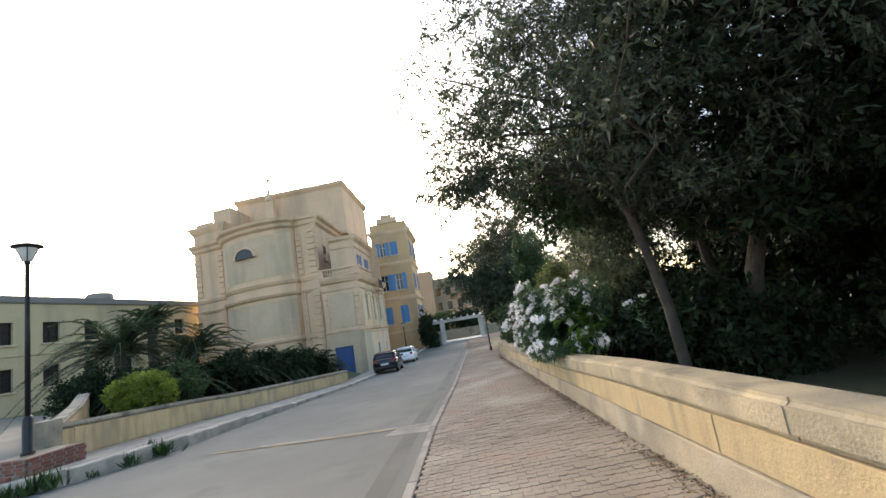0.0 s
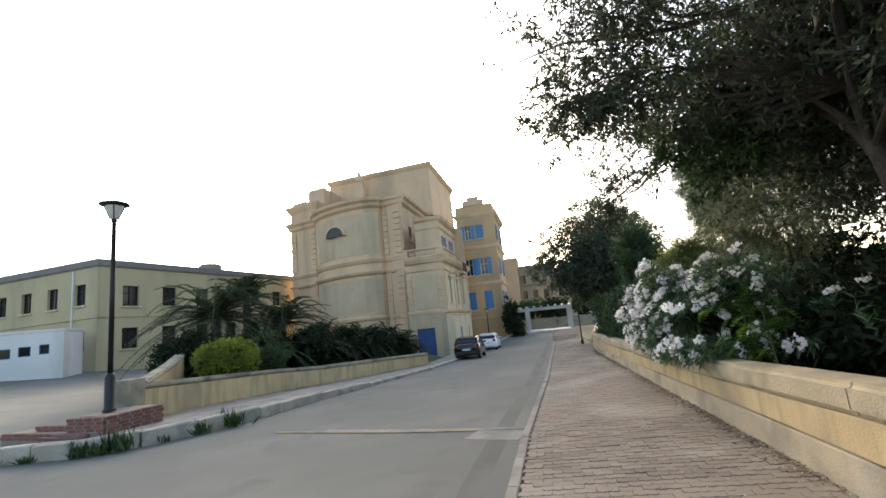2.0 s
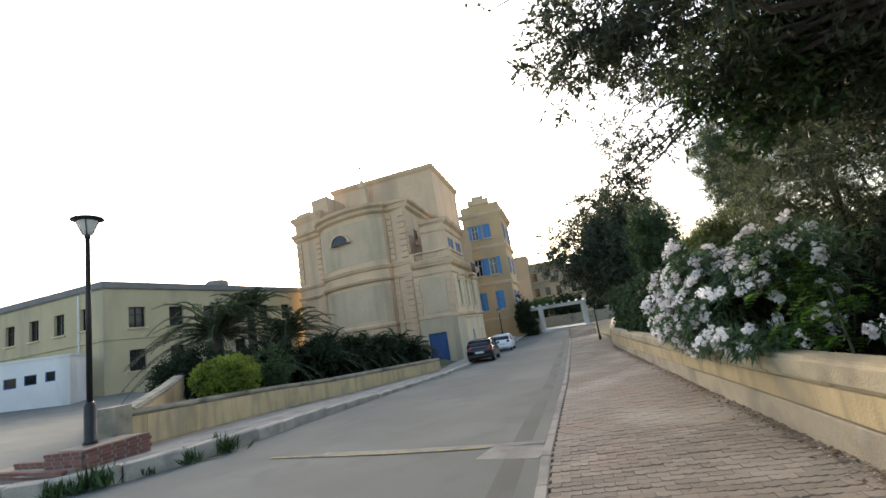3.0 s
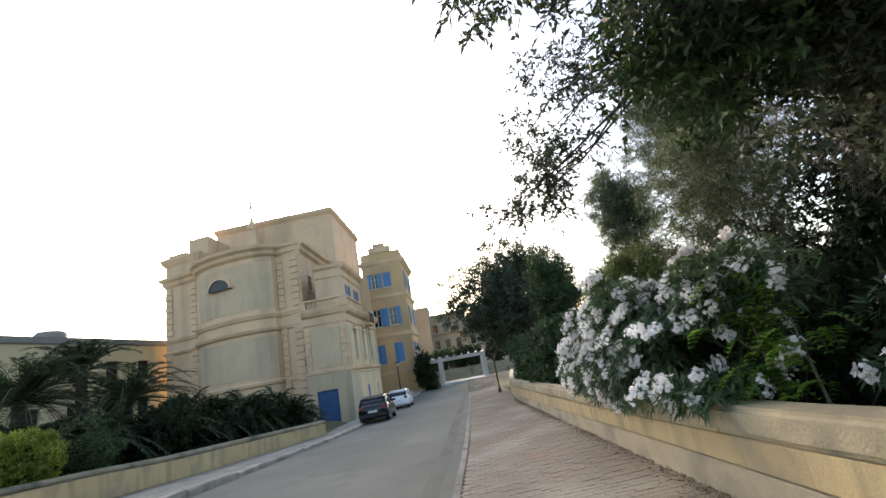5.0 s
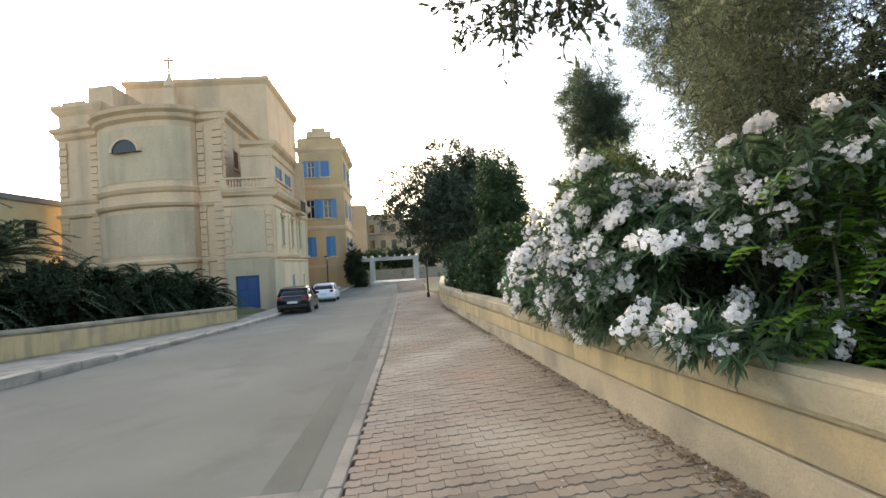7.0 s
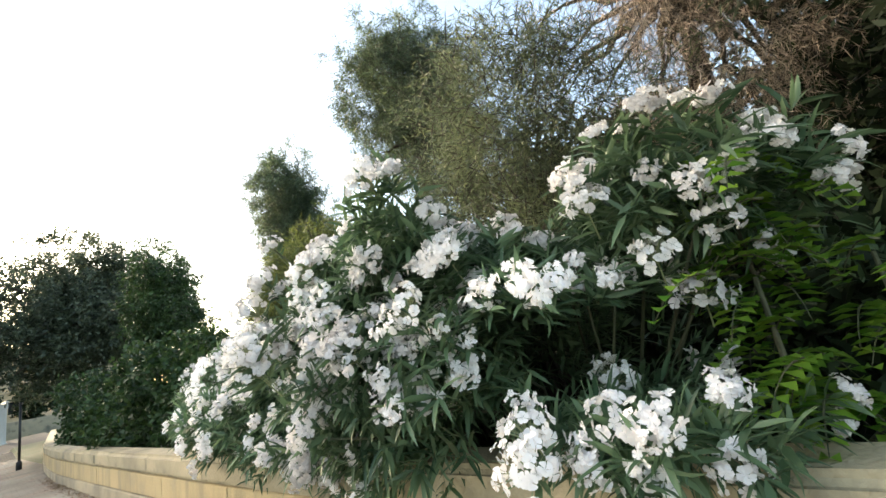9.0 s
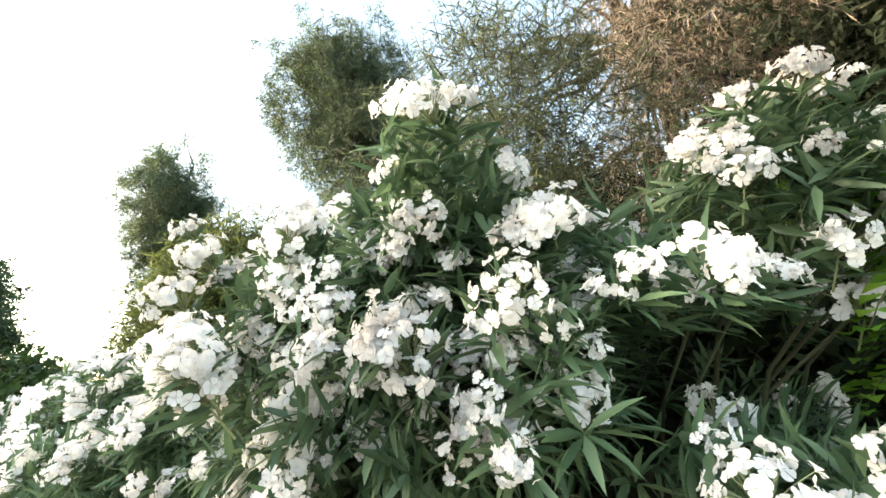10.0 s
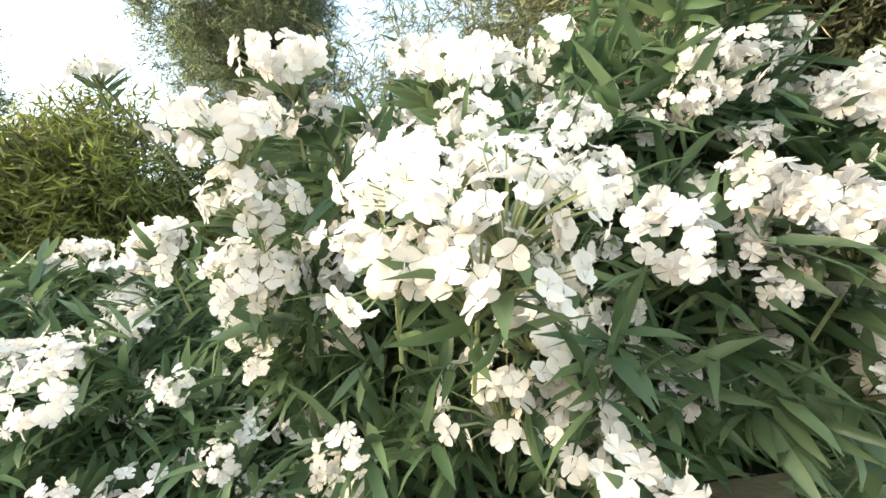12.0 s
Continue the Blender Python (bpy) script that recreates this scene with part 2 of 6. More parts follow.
LEAF_PINE = leaf_mat("pine_needles", (0.06, 0.09, 0.05), (0.15, 0.195, 0.10), 0.42)
LEAF_LIME = leaf_mat("lime_needles", (0.09, 0.12, 0.03), (0.24, 0.27, 0.08), 0.4)
LEAF_TAMARISK = leaf_mat("tamarisk_leaf", (0.08, 0.105, 0.055), (0.21, 0.24, 0.125), 0.45)
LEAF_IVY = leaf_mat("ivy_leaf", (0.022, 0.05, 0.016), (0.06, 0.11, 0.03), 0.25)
PETAL = leaf_mat("white_petal", (0.87, 0.83, 0.82), (0.93, 0.91, 0.90), 0.4, 0.6, 0.2)


# ---- building helpers ----
def lerp(table, v):
    xs, ys = zip(*table)
    return float(np.interp(v, xs, ys))


def mesh_ob(name, verts, faces, material, parent=None, label="", smooth=False):
    me = bpy.data.meshes.new(name)
    me.from_pydata([tuple(v) for v in verts], [], faces)
    me.materials.append(material)
    if smooth:
        me.polygons.foreach_set("use_smooth", [True] * len(me.polygons))
    me.update()
    ob = new(name, me)
    if parent:
        ob.parent = parent
    if label:
        tagged(ob, label)
    return ob


def part(name, bm, material, parent=None, label="", smooth=False):
    me = bpy.data.meshes.new(name)
    bmesh.ops.recalc_face_normals(bm, faces=bm.faces)
    if smooth:
        for f in bm.faces:
            f.smooth = True
    bm.to_mesh(me)
    bm.free()
    me.materials.append(material)
    ob = new(name, me)
    if parent:
        ob.parent = parent
    if label:
        tagged(ob, label)
    return ob


def thing(name, label, category, m=None, group="", kind=""):
    ob = new(name)
    if m is not None:
        ob.matrix_world = m
    return tagged(ob, label, category, group, kind)


def add_box(bm, x0, x1, y0, y1, z0, z1, bevel=0.0, m=None):
    r = bmesh.ops.create_cube(bm, size=1)
    vs = r["verts"]
    bmesh.ops.scale(bm, vec=(x1 - x0, y1 - y0, z1 - z0), verts=vs)
    bmesh.ops.translate(bm, vec=((x0 + x1) / 2, (y0 + y1) / 2, (z0 + z1) / 2), verts=vs)
    if bevel:
        es = {e for v in vs for e in v.link_edges}
        g = bmesh.ops.bevel(bm, geom=list(es), offset=bevel, segments=1, affect="EDGES")
        vs = list({v for f in g["faces"] for v in f.verts} | {v for v in vs if v.is_valid})
    if m is not None:
        bmesh.ops.transform(bm, matrix=m, verts=vs)
    return vs


def box(name, x0, x1, y0, y1, z0, z1, material, parent=None, bevel=0.0, m=None, label=""):
    bm = bmesh.new()
    add_box(bm, x0, x1, y0, y1, z0, z1, bevel, m)
    return part(name, bm, material, parent, label)


def add_lathe(bm, profile, seg=16, m=None):
    """A turned shape from (radius, z) pairs."""
    rings = []
    for r, z in profile:
        rings.append([bm.verts.new((r * math.cos(2 * math.pi * k / seg), r * math.sin(2 * math.pi * k / seg), z)) for k in range(seg)])
    for a, b in zip(rings, rings[1:]):
        for k in range(seg):
            bm.faces.new((a[k], a[(k + 1) % seg], b[(k + 1) % seg], b[k]))
    bm.faces.new(rings[0][::-1])
    bm.faces.new(rings[-1])
    if m is not None:
        bmesh.ops.transform(bm, matrix=m, verts=[v for r in rings for v in r])


def lathe(name, profile, material, parent=None, seg=16, m=None, label="", smooth=True):
    bm = bmesh.new()
    add_lathe(bm, profile, seg, m)
    return part(name, bm, material, parent, label, smooth)


def add_tube(bm, pts, radii, seg=8):
    """A tapered limb along pts."""
    rings = []
    for i, p in enumerate(pts):
        a, b = Vector(pts[max(i - 1, 0)]), Vector(pts[min(i + 1, len(pts) - 1)])
        q = (b - a).to_track_quat("Z", "Y")
        rings.append([bm.verts.new(Vector(p) + q @ Vector((radii[i] * math.cos(2 * math.pi * k / seg), radii[i] * math.sin(2 * math.pi * k / seg), 0))) for k in range(seg)])
    for a, b in zip(rings, rings[1:]):
        for k in range(seg):
            bm.faces.new((a[k], a[(k + 1) % seg], b[(k + 1) % seg], b[k]))
    bm.faces.new(rings[0][::-1])
    bm.faces.new(rings[-1])


def prism(name, pts, z0, z1, material, parent=None, label=""):
    """A footprint (list of x, y) drawn up from z0 to z1."""
    n = len(pts)
    verts = [(x, y, z0) for x, y in pts] + [(x, y, z1) for x, y in pts]
    faces = [tuple(range(n))[::-1], tuple(range(n, 2 * n))] + [(i, (i + 1) % n, n + (i + 1) % n, n + i) for i in range(n)]
    bm = bmesh.new()
    vs = [bm.verts.new(v) for v in verts]
    for f in faces:
        bm.faces.new([vs[i] for i in f])
    return part(name, bm, material, parent, label)


def offset_path(pts, d):
    """An open path of (x, y), moved d metres to its left."""
    out = []
    for i, p in enumerate(pts):
        a, b = Vector(pts[max(i - 1, 0)]), Vector(pts[min(i + 1, len(pts) - 1)])
        t = (b - a).normalized()
        out.append((p[0] - t.y * d, p[1] + t.x * d))
    return out


def moulding(name, pts, profile, material, parent=None, label=""):
    """A band along an open path; profile: (out, z) pairs; out is to the left of the path."""
    rows = [offset_path(pts, o) for o, z in profile]
    n, k = len(pts), len(profile)
    verts = [(rows[j][i][0], rows[j][i][1], profile[j][1]) for i in range(n) for j in range(k)]
    faces = []
    for i in range(n - 1):
        for j in range(k):
            a, b = i * k + j, i * k + (j + 1) % k
            faces.append((a, b, b + k, a + k))
    faces += [tuple(range(k))[::-1], tuple((n - 1) * k + j for j in range(k))]
    bm = bmesh.new()
    vs = [bm.verts.new(v) for v in verts]
    for f in faces:
        bm.faces.new([vs[i] for i in f])
    return part(name, bm, material, parent, label)


def panel(name, u0, u1, z0, z1, holes, thick, m, material, parent=None, label=""):
    """A wall of that thickness in the plane u, z (outside at v = 0, inside at v = thick), with rectangular holes (u0, u1, z0, z1) through it."""
    us = sorted({u0, u1, *[h[0] for h in holes], *[h[1] for h in holes]})
    zs = sorted({z0, z1, *[h[2] for h in holes], *[h[3] for h in holes]})
    bm = bmesh.new()
    solid = lambda i, j: 0 <= i < len(us) - 1 and 0 <= j < len(zs) - 1 and not any(
        h[0] <= (us[i] + us[i + 1]) / 2 <= h[1] and h[2] <= (zs[j] + zs[j + 1]) / 2 <= h[3] for h in holes)
    vert = {}

    def v(i, j, s):
        if (i, j, s) not in vert:
            vert[i, j, s] = bm.verts.new((us[i], thick * s, zs[j]))
        return vert[i, j, s]

    for i in range(len(us) - 1):
        for j in range(len(zs) - 1):
            if not solid(i, j):
                continue
            bm.faces.new((v(i, j, 0), v(i + 1, j, 0), v(i + 1, j + 1, 0), v(i, j + 1, 0)))
            bm.faces.new((v(i, j, 1), v(i, j + 1, 1), v(i + 1, j + 1, 1), v(i + 1, j, 1)))
            for di, dj, a, b in ((-1, 0, (i, j), (i, j + 1)), (1, 0, (i + 1, j), (i + 1, j + 1)), (0, -1, (i, j), (i + 1, j)), (0, 1, (i, j + 1), (i + 1, j + 1))):
                if not solid(i + di, j + dj):
                    bm.faces.new((v(*a, 0), v(*b, 0), v(*b, 1), v(*a, 1)))
    bmesh.ops.transform(bm, matrix=m, verts=bm.verts)
    return part(name, bm, material, parent, label)


def facing(x, y, z, yaw):
    """The frame of a facade: u to the right as seen from outside, v inwards, at x, y, z; yaw 0 faces -y."""
    return pose(x, y, z, 0, 0, yaw)


def add_shutter(m, u0, u1, z0, z1, parent, material=None, v=-0.05):
    """A louvred shutter leaf, its rails and slats in relief."""
    bm = bmesh.new()
    add_box(bm, u0, u1, v + 0.02, v + 0.035, z0, z1)
    add_box(bm, u0, u0 + 0.07, v, v + 0.05, z0, z1)
    add_box(bm, u1 - 0.07, u1, v, v + 0.05, z0, z1)
    for zz in (z0, (z0 + z1) / 2 - 0.04, z1 - 0.08):
        add_box(bm, u0, u1, v - 0.002, v + 0.048, zz, zz + 0.08)
    n = max(4, int((z1 - z0) / 0.14))
    for k in range(n):
        zz = z0 + (k + 0.3) * (z1 - z0) / n
        add_box(bm, u0 + 0.07, u1 - 0.07, v + 0.004, v + 0.022, zz, zz + 0.06)
    bmesh.ops.transform(bm, matrix=m, verts=bm.verts)
    return part("shutter", bm, material or BLUE_LIGHT, parent)


def add_window(m, u0, u1, z0, z1, parent, shutters="", frame_mat=None):
    """A window in a hole: pane, frame with mullion, sill, stone surround; shutters: 'closed', 'open' or none."""
    bm = bmesh.new()
    add_box(bm, u0 + 0.02, u1 - 0.02, 0.24, 0.26, z0 + 0.02, z1 - 0.02)
    bmesh.ops.transform(bm, matrix=m, verts=bm.verts)
    win = part("window", bm, DARK, parent)
    bm = bmesh.new()
    for a, b, c, d in ((u0, u0 + 0.07, z0, z1), (u1 - 0.07, u1, z0, z1), (u0, u1, z0, z0 + 0.07), (u0, u1, z1 - 0.07, z1), ((u0 + u1) / 2 - 0.035, (u0 + u1) / 2 + 0.035, z0, z1), (u0, u1, z0 + (z1 - z0) * 0.62, z0 + (z1 - z0) * 0.62 + 0.05)):
        add_box(bm, a, b, 0.19, 0.238, c, d)
    bmesh.ops.transform(bm, matrix=m, verts=bm.verts)
    part("window_frame", bm, frame_mat or FRAME_WHITE, win)
    bm = bmesh.new()
    add_box(bm, u0 - 0.15, u1 + 0.15, -0.12, 0.2, z0 - 0.12, z0 - 0.003)
    bmesh.ops.transform(bm, matrix=m, verts=bm.verts)
    part("window_sill", bm, CREAM, win)
    mid = (u0 + u1) / 2
    if shutters == "closed":
        add_shutter(m, u0 + 0.01, mid - 0.005, z0, z1, win, v=0.05)
        add_shutter(m, mid + 0.005, u1 - 0.01, z0, z1, win, v=0.05)
    if shutters == "open":
        w = mid - u0
        add_shutter(m, u0 - w - 0.02, u0 - 0.02, z0, z1, win, v=-0.07)
        add_shutter(m, u1 + 0.02, u1 + w + 0.02, z0, z1, win, v=-0.07)
    return win


# ---- foliage helpers ----
rng = np.random.default_rng(7)


def unit(a):
    return a / np.maximum(np.linalg.norm(a, axis=-1, keepdims=True), 1e-9)


def random_dirs(n, r=None):
    return unit((r or rng).normal(size=(n, 3)))


def leaf_arrays(centres, dirs, ups, length, width, fold=0.25, fine=False):
    """Leaf blades: a folded diamond each, or, fine, a lance with a bent tip."""
    side = unit(np.cross(dirs, ups))
    nrm = np.cross(side, dirs)
    L, W = np.reshape(length, (-1, 1)), np.reshape(width, (-1, 1))
    base, tip = centres, centres + dirs * L
    if not fine:
        mid = centres + dirs * L * 0.45
        v = np.stack([base, mid + side * W * 0.5 + nrm * W * fold, tip, mid - side * W * 0.5 + nrm * W * fold], 1)
        f = np.array([[0, 1, 2, 3]])
        n = 4
        faces = (np.arange(len(centres))[:, None, None] * n + f[None]).reshape(-1, 4)
        return v.reshape(-1, 3), faces
    a, b = centres + dirs * L * 0.3, centres + dirs * L * 0.7 - nrm * L * 0.04
    tip = tip - nrm * L * 0.14
    v = np.stack([base, a + side * W * 0.5 + nrm * W * fold, a, a - side * W * 0.5 + nrm * W * fold,
                  b + side * W * 0.36 + nrm * W * fold * 0.7, b, b - side * W * 0.36 + nrm * W * fold * 0.7, tip], 1)
    f = np.array([[0, 1, 2, 2], [0, 2, 3, 3], [1, 4, 5, 2], [2, 5, 6, 3], [4, 7, 5, 5], [5, 7, 6, 6]])
    faces = (np.arange(len(centres))[:, None, None] * 8 + f[None]).reshape(-1, 4)
    return v.reshape(-1, 3), faces


def foliage(name, arrays, material, parent=None, label=""):
    """One mesh from the vertex and face arrays; a face that repeats its last corner is a triangle."""
    vs = np.concatenate([a for a, f in arrays])
    off, fs = 0, []
    for a, f in arrays:
        fs.append(f + off)
        off += len(a)
    fs = np.concatenate(fs)
    tri = fs[:, 2] == fs[:, 3]
    counts = np.where(tri, 3, 4)
    loops = fs[np.stack([np.ones(len(fs), bool), np.ones(len(fs), bool), np.ones(len(fs), bool), ~tri], 1)]
    me = bpy.data.meshes.new(name)
    me.vertices.add(len(vs))
    me.vertices.foreach_set("co", vs.astype(np.float32).ravel())
    me.loops.add(len(loops))
    me.loops.foreach_set("vertex_index", loops.astype(np.int32))
    me.polygons.add(len(fs))
    me.polygons.foreach_set("loop_start", np.concatenate([[0], np.cumsum(counts)[:-1]]).astype(np.int32))
    me.polygons.foreach_set("loop_total", counts.astype(np.int32))
    me.update(calc_edges=True)
    me.validate()
    me.materials.append(material)
    ob = new(name, me)
    if parent:
        ob.parent = parent
    if label:
        tagged(ob, label)
    return ob


def crown_points(centre, radii, clumps, seed, hollow=0.35, keep=None, lobes=9):
    """Places of leaf clumps that fill an uneven crown, made of lobes within an ellipsoid, and their ways outwards."""
    r = np.random.default_rng(seed)
    R = np.array(radii)
    lc = random_dirs(lobes, r) * (0.35 + 0.3 * r.random((lobes, 1)))
    lr = 0.42 + 0.2 * r.random(lobes)
    pick = r.integers(0, lobes, clumps)
    d = random_dirs(clumps, r)
    rad = (hollow + (1 - hollow) * r.random(clumps) ** 0.5) * lr[pick]
    cc = np.array(centre) + (lc[pick] + d * rad[:, None]) * R
    if keep is not None:
        ok = np.array([keep(*c) for c in cc], bool)
        cc, d = cc[ok], d[ok]
    return cc, d


def crown(name, centre, radii, clumps, per, spread, length, width, material, parent, seed, hollow=0.35, keep=None, droop=0.2, fine=False, lobes=9, twig=0.008):
    """Leaves set along short twigs that spread from each clump."""
    cc, out = crown_points(centre, radii, clumps, seed, hollow, keep, lobes)
    r = np.random.default_rng(seed + 1)
    on = 9
    nt = max(2, per // on)
    base = np.repeat(cc, nt, 0)
    n = len(base)
    base = base + r.normal(size=(n, 3)) * spread * 0.3
    td = unit(np.repeat(out, nt, 0) * 0.6 + random_dirs(n, r) + np.array([0, 0, 0.1 - droop]))
    tl = spread * (0.7 + 1.1 * r.random(n))
    s = (np.arange(on) + 0.6) / on
    pts = (base[:, None] + td[:, None] * (tl[:, None] * s)[:, :, None]).reshape(-1, 3)
    tdr = np.repeat(td, on, 0)
    if keep is not None:
        ok = np.array([keep(*p) for p in pts], bool)
        pts, tdr = pts[ok], tdr[ok]
    d = unit(tdr * 0.55 + random_dirs(len(pts), r) + np.array([0, 0, -droop]))
    arr = leaf_arrays(pts, d, random_dirs(len(pts), r), length * (0.6 + 0.8 * r.random(len(pts))), width * (0.6 + 0.8 * r.random(len(pts))), fine=fine)
    foliage(name, [arr], material, parent)
    if keep is not None:
        ok = np.array([keep(*p) for p in base], bool)
        base, td, tl = base[ok], td[ok], tl[ok]
    a1 = leaf_arrays(base, td, random_dirs(len(base), r), tl, np.full(len(base), twig), 0.0)
    tagged(foliage("twig_mass", [a1], BARK, parent), kind="stuff")
    return cc


def add_limbs(start, targets, r0, seed, parent, material, seg=5, sag=0.0, name="limb"):
    """Limbs that wander from start to each target, each a part of its own."""
    r = random.Random(seed)
    for t in targets:
        a, b = Vector(start), Vector(t)
        pts, n = [], 5
        for k in range(n + 1):
            f = k / n
            p = a.lerp(b, f)
            w = (b - a).length * 0.07 * math.sin(math.pi * f)
            pts.append((p.x + r.uniform(-w, w), p.y + r.uniform(-w, w), p.z + r.uniform(-w, w) + w * 1.2 - sag * f * f))
        bm = bmesh.new()
        add_tube(bm, pts, [r0 * (1 - 0.85 * k / n) for k in range(n + 1)], seg)
        part(name, bm, material, parent, "", True)


# ---- the lie of the land ----
def base(y):
    """Height of the street's line: falls gently, then rises to the pergola."""
    return lerp([(-60, 1.4), (-10, 0.41), (43, -1.18), (54, -0.62), (70, -0.55), (400, 0.5)], y)


KERB_R = [(-60, -0.74), (-10, -0.47), (9, -0.37), (12, -0.25), (16, -0.09), (30, 0.23), (46, 0.5), (60, 0.6)]
WALL_R = [(-60, 2.4), (-10, 2.33), (24, 2.32), (28, 2.5), (33, 2.95), (40, 3.7), (50, 5.0)]
WALL_TOP = [(-60, 2.6), (-10, 1.4), (2.8, 0.98), (4.5, 0.94), (6.6, 0.87), (8.3, 0.77), (13, 0.57), (18, 0.42), (26, 0.2), (40, -0.3), (50, -0.1)]
KERB_L = [(-30, 9.2), (-14, 8.9), (-10.6, 9.1), (-9.2, 9.5), (-8.35, 10.2), (-7.85, 11.1), (-7.5, 12.8), (-7.4, 14.7), (-7.1, 16.5), (-6.5, 20.4), (-5.9, 24), (-5.65, 28), (-5.75, 36), (-5.75, 44), (-4.2, 52), (-3.6, 58)]


def left_edge(y):
    return lerp([(b, a) for a, b in KERB_L[3:]], y)


def pave(x, y):
    return base(y) + 0.04 * (x - lerp(KERB_R, y))


def road_z(x, y):
    side = max(0.0, -10.0 - x) * 0.062 if y < 40 else 0.0
    return base(y) - 0.11 + 0.005 * (max(x, -12) - 0.0) + side


def left_pave(x, y):
    return road_z(x, y) + 0.12 + 0.2 * min(1, max(0, (20 - y) / 9))


def sheet(name, xs, ys, zf, material, label, category, keep=None):
    nx, ny = len(xs), len(ys)
    verts = [(x, y, zf(x, y)) for y in ys for x in xs]
    faces = [(j * nx + i, j * nx + i + 1, (j + 1) * nx + i + 1, (j + 1) * nx + i) for j in range(ny - 1) for i in range(nx - 1)
             if keep is None or keep((xs[i] + xs[i + 1]) / 2, (ys[j] + ys[j + 1]) / 2)]
    ob = mesh_ob(name, verts, faces, material)
    return tagged(ob, label, category, kind="structure")


FAR_X = [-3000, -1000, -400, -200, -120, -90] + list(range(-70, -10, 2)) + [v / 2 for v in range(-20, 20)] + list(range(10, 60, 4)) + [80, 120, 200, 400, 1000, 3000]
FAR_Y = [-3000, -1000, -300, -100, -60] + list(range(-40, 70, 2)) + [80, 100, 140, 200, 400, 1000, 3000]


def land(x, y):
    if x > 2.5 and y < 50:
        return base(y) + 0.15 + 0.02 * min(x, 20)
    if lerp([(11, -10), (14.2, -12.2), (18, -15.2), (21.5, -18.2), (25.5, -22.2), (34, -31), (38, -31)], y) < x < lerp([(10, -11), (27, -7), (28, -9), (40, -8)], y) - 0.5 and 12 < y < 38:
        return road_z(x, y) + 0.25
    return road_z(max(-80, min(x, 60)), max(-60, min(y, 200))) - 0.16


sheet("ground", FAR_X, FAR_Y, land, GRASS_SOIL, "dry grassy soil reaching to the horizon", "ground")

# the carriageway: strips between the kerbs, and the side street that joins it
ROAD_Y = [-60, -40, -25, -15, -8, -4] + [v * 0.5 for v in range(-4, 19)] + [9.1, 9.35] + [v * 0.5 for v in range(19, 120)]
rv, rf = [], []
for y in ROAD_Y:
    a = -10.5 if y < 9.3 else left_edge(max(y, 9.6)) - 0.1
    b = lerp(KERB_R, y) + 0.02
    for k in range(9):
        x = a + (b - a) * k / 8
        rv.append((x, y, road_z(x, y)))
for j in range(len(ROAD_Y) - 1):
    for k in range(8):
        rf.append((j * 9 + k, j * 9 + k + 1, (j + 1) * 9 + k + 1, (j + 1) * 9 + k))
tagged(mesh_ob("road", rv, rf, ASPHALT), "worn grey asphalt road surface with paler patches", "road", kind="structure")
sv, sf = [], []
SIDE = [(-10.5, -60, 9.1), (-10.52, -60, 10.6), (-12, -60, 13.4), (-15, -60, 17.6), (-19, -60, 22.2), (-24, -60, 27.5), (-30, -60, 29), (-38, -60, 32), (-60, -60, 36)]
for x, y0, y1 in SIDE:
    for k in range(9):
        y = y0 + (y1 - y0) * (k / 8) ** 0.35
        sv.append((x, y, road_z(x, y)))
for j in range(len(SIDE) - 1):
    for k in range(8):
        sf.append((j * 9 + k, j * 9 + k + 1, (j + 1) * 9 + k + 1, (j + 1) * 9 + k))
tagged(mesh_ob("side_road", sv, sf, ASPHALT), "grey asphalt side street climbing away", "road", kind="structure")

# concrete patch across the road, its trench line and the faded yellow strip
def strip(name, pts, w, z, material, label, category):
    left, right = offset_path(pts, w / 2), offset_path(pts, -w / 2)
    vs = [(x, y, road_z(x, y) + z) for x, y in left] + [(x, y, road_z(x, y) + z) for x, y in right]
    n = len(pts)
    ob = mesh_ob(name, vs, [(i + n, i + n + 1, i + 1, i) for i in range(n - 1)], material)
    return tagged(ob, label, category, kind="structure")


strip("concrete_patch", [(-1.25, 9.9), (-0.9, 9.8), (-0.6, 9.75), (-0.38, 9.7)], 0.62, 0.006, PATCH, "rough pale concrete patch beside the kerb", "road patch")
strip("trench_line", [(-4.4, 10.78), (-3, 10.5), (-2, 10.36), (-1.2, 10.24), (-0.4, 10.2)], 0.16, 0.009, PATCH, "narrow filled trench across the asphalt", "road patch")
strip("yellow_line", [(-5.6, 10.86), (-4.4, 10.62), (-3, 10.36), (-2, 10.22), (-1.25, 10.16)], 0.09, 0.014, YPAINT, "faded yellow painted line across the road", "road marking")
strip("gutter", [(lerp(KERB_R, y) - 0.42, y) for y in range(-6, 46, 2)], 0.30, 0.005, GUTTER, "dirt-darkened gutter strip along the kerb", "gutter")
strip("yellow_dash", [(-8.2, 10.9), (-7.7, 11.25), (-7.2, 11.4)], 0.1, 0.012, YPAINT, "short faded yellow dash beside the kerb", "road marking")

# right pavement: bed, kerb stones, pavers
PY = [v * 1.0 for v in range(-30, 56)]
bv = []
for y in PY:
    for x in (lerp(KERB_R, y) + 0.1, lerp(WALL_R, y) + 0.1):
        bv.append((x, y, pave(x, y) - 0.02))
pavement = tagged(mesh_ob("pavement", bv, [(2 * i, 2 * i + 1, 2 * i + 3, 2 * i + 2) for i in range(len(PY) - 1)], JOINT),
                  "brown zigzag concrete block pavement between kerb and wall", "pavement", kind="structure")

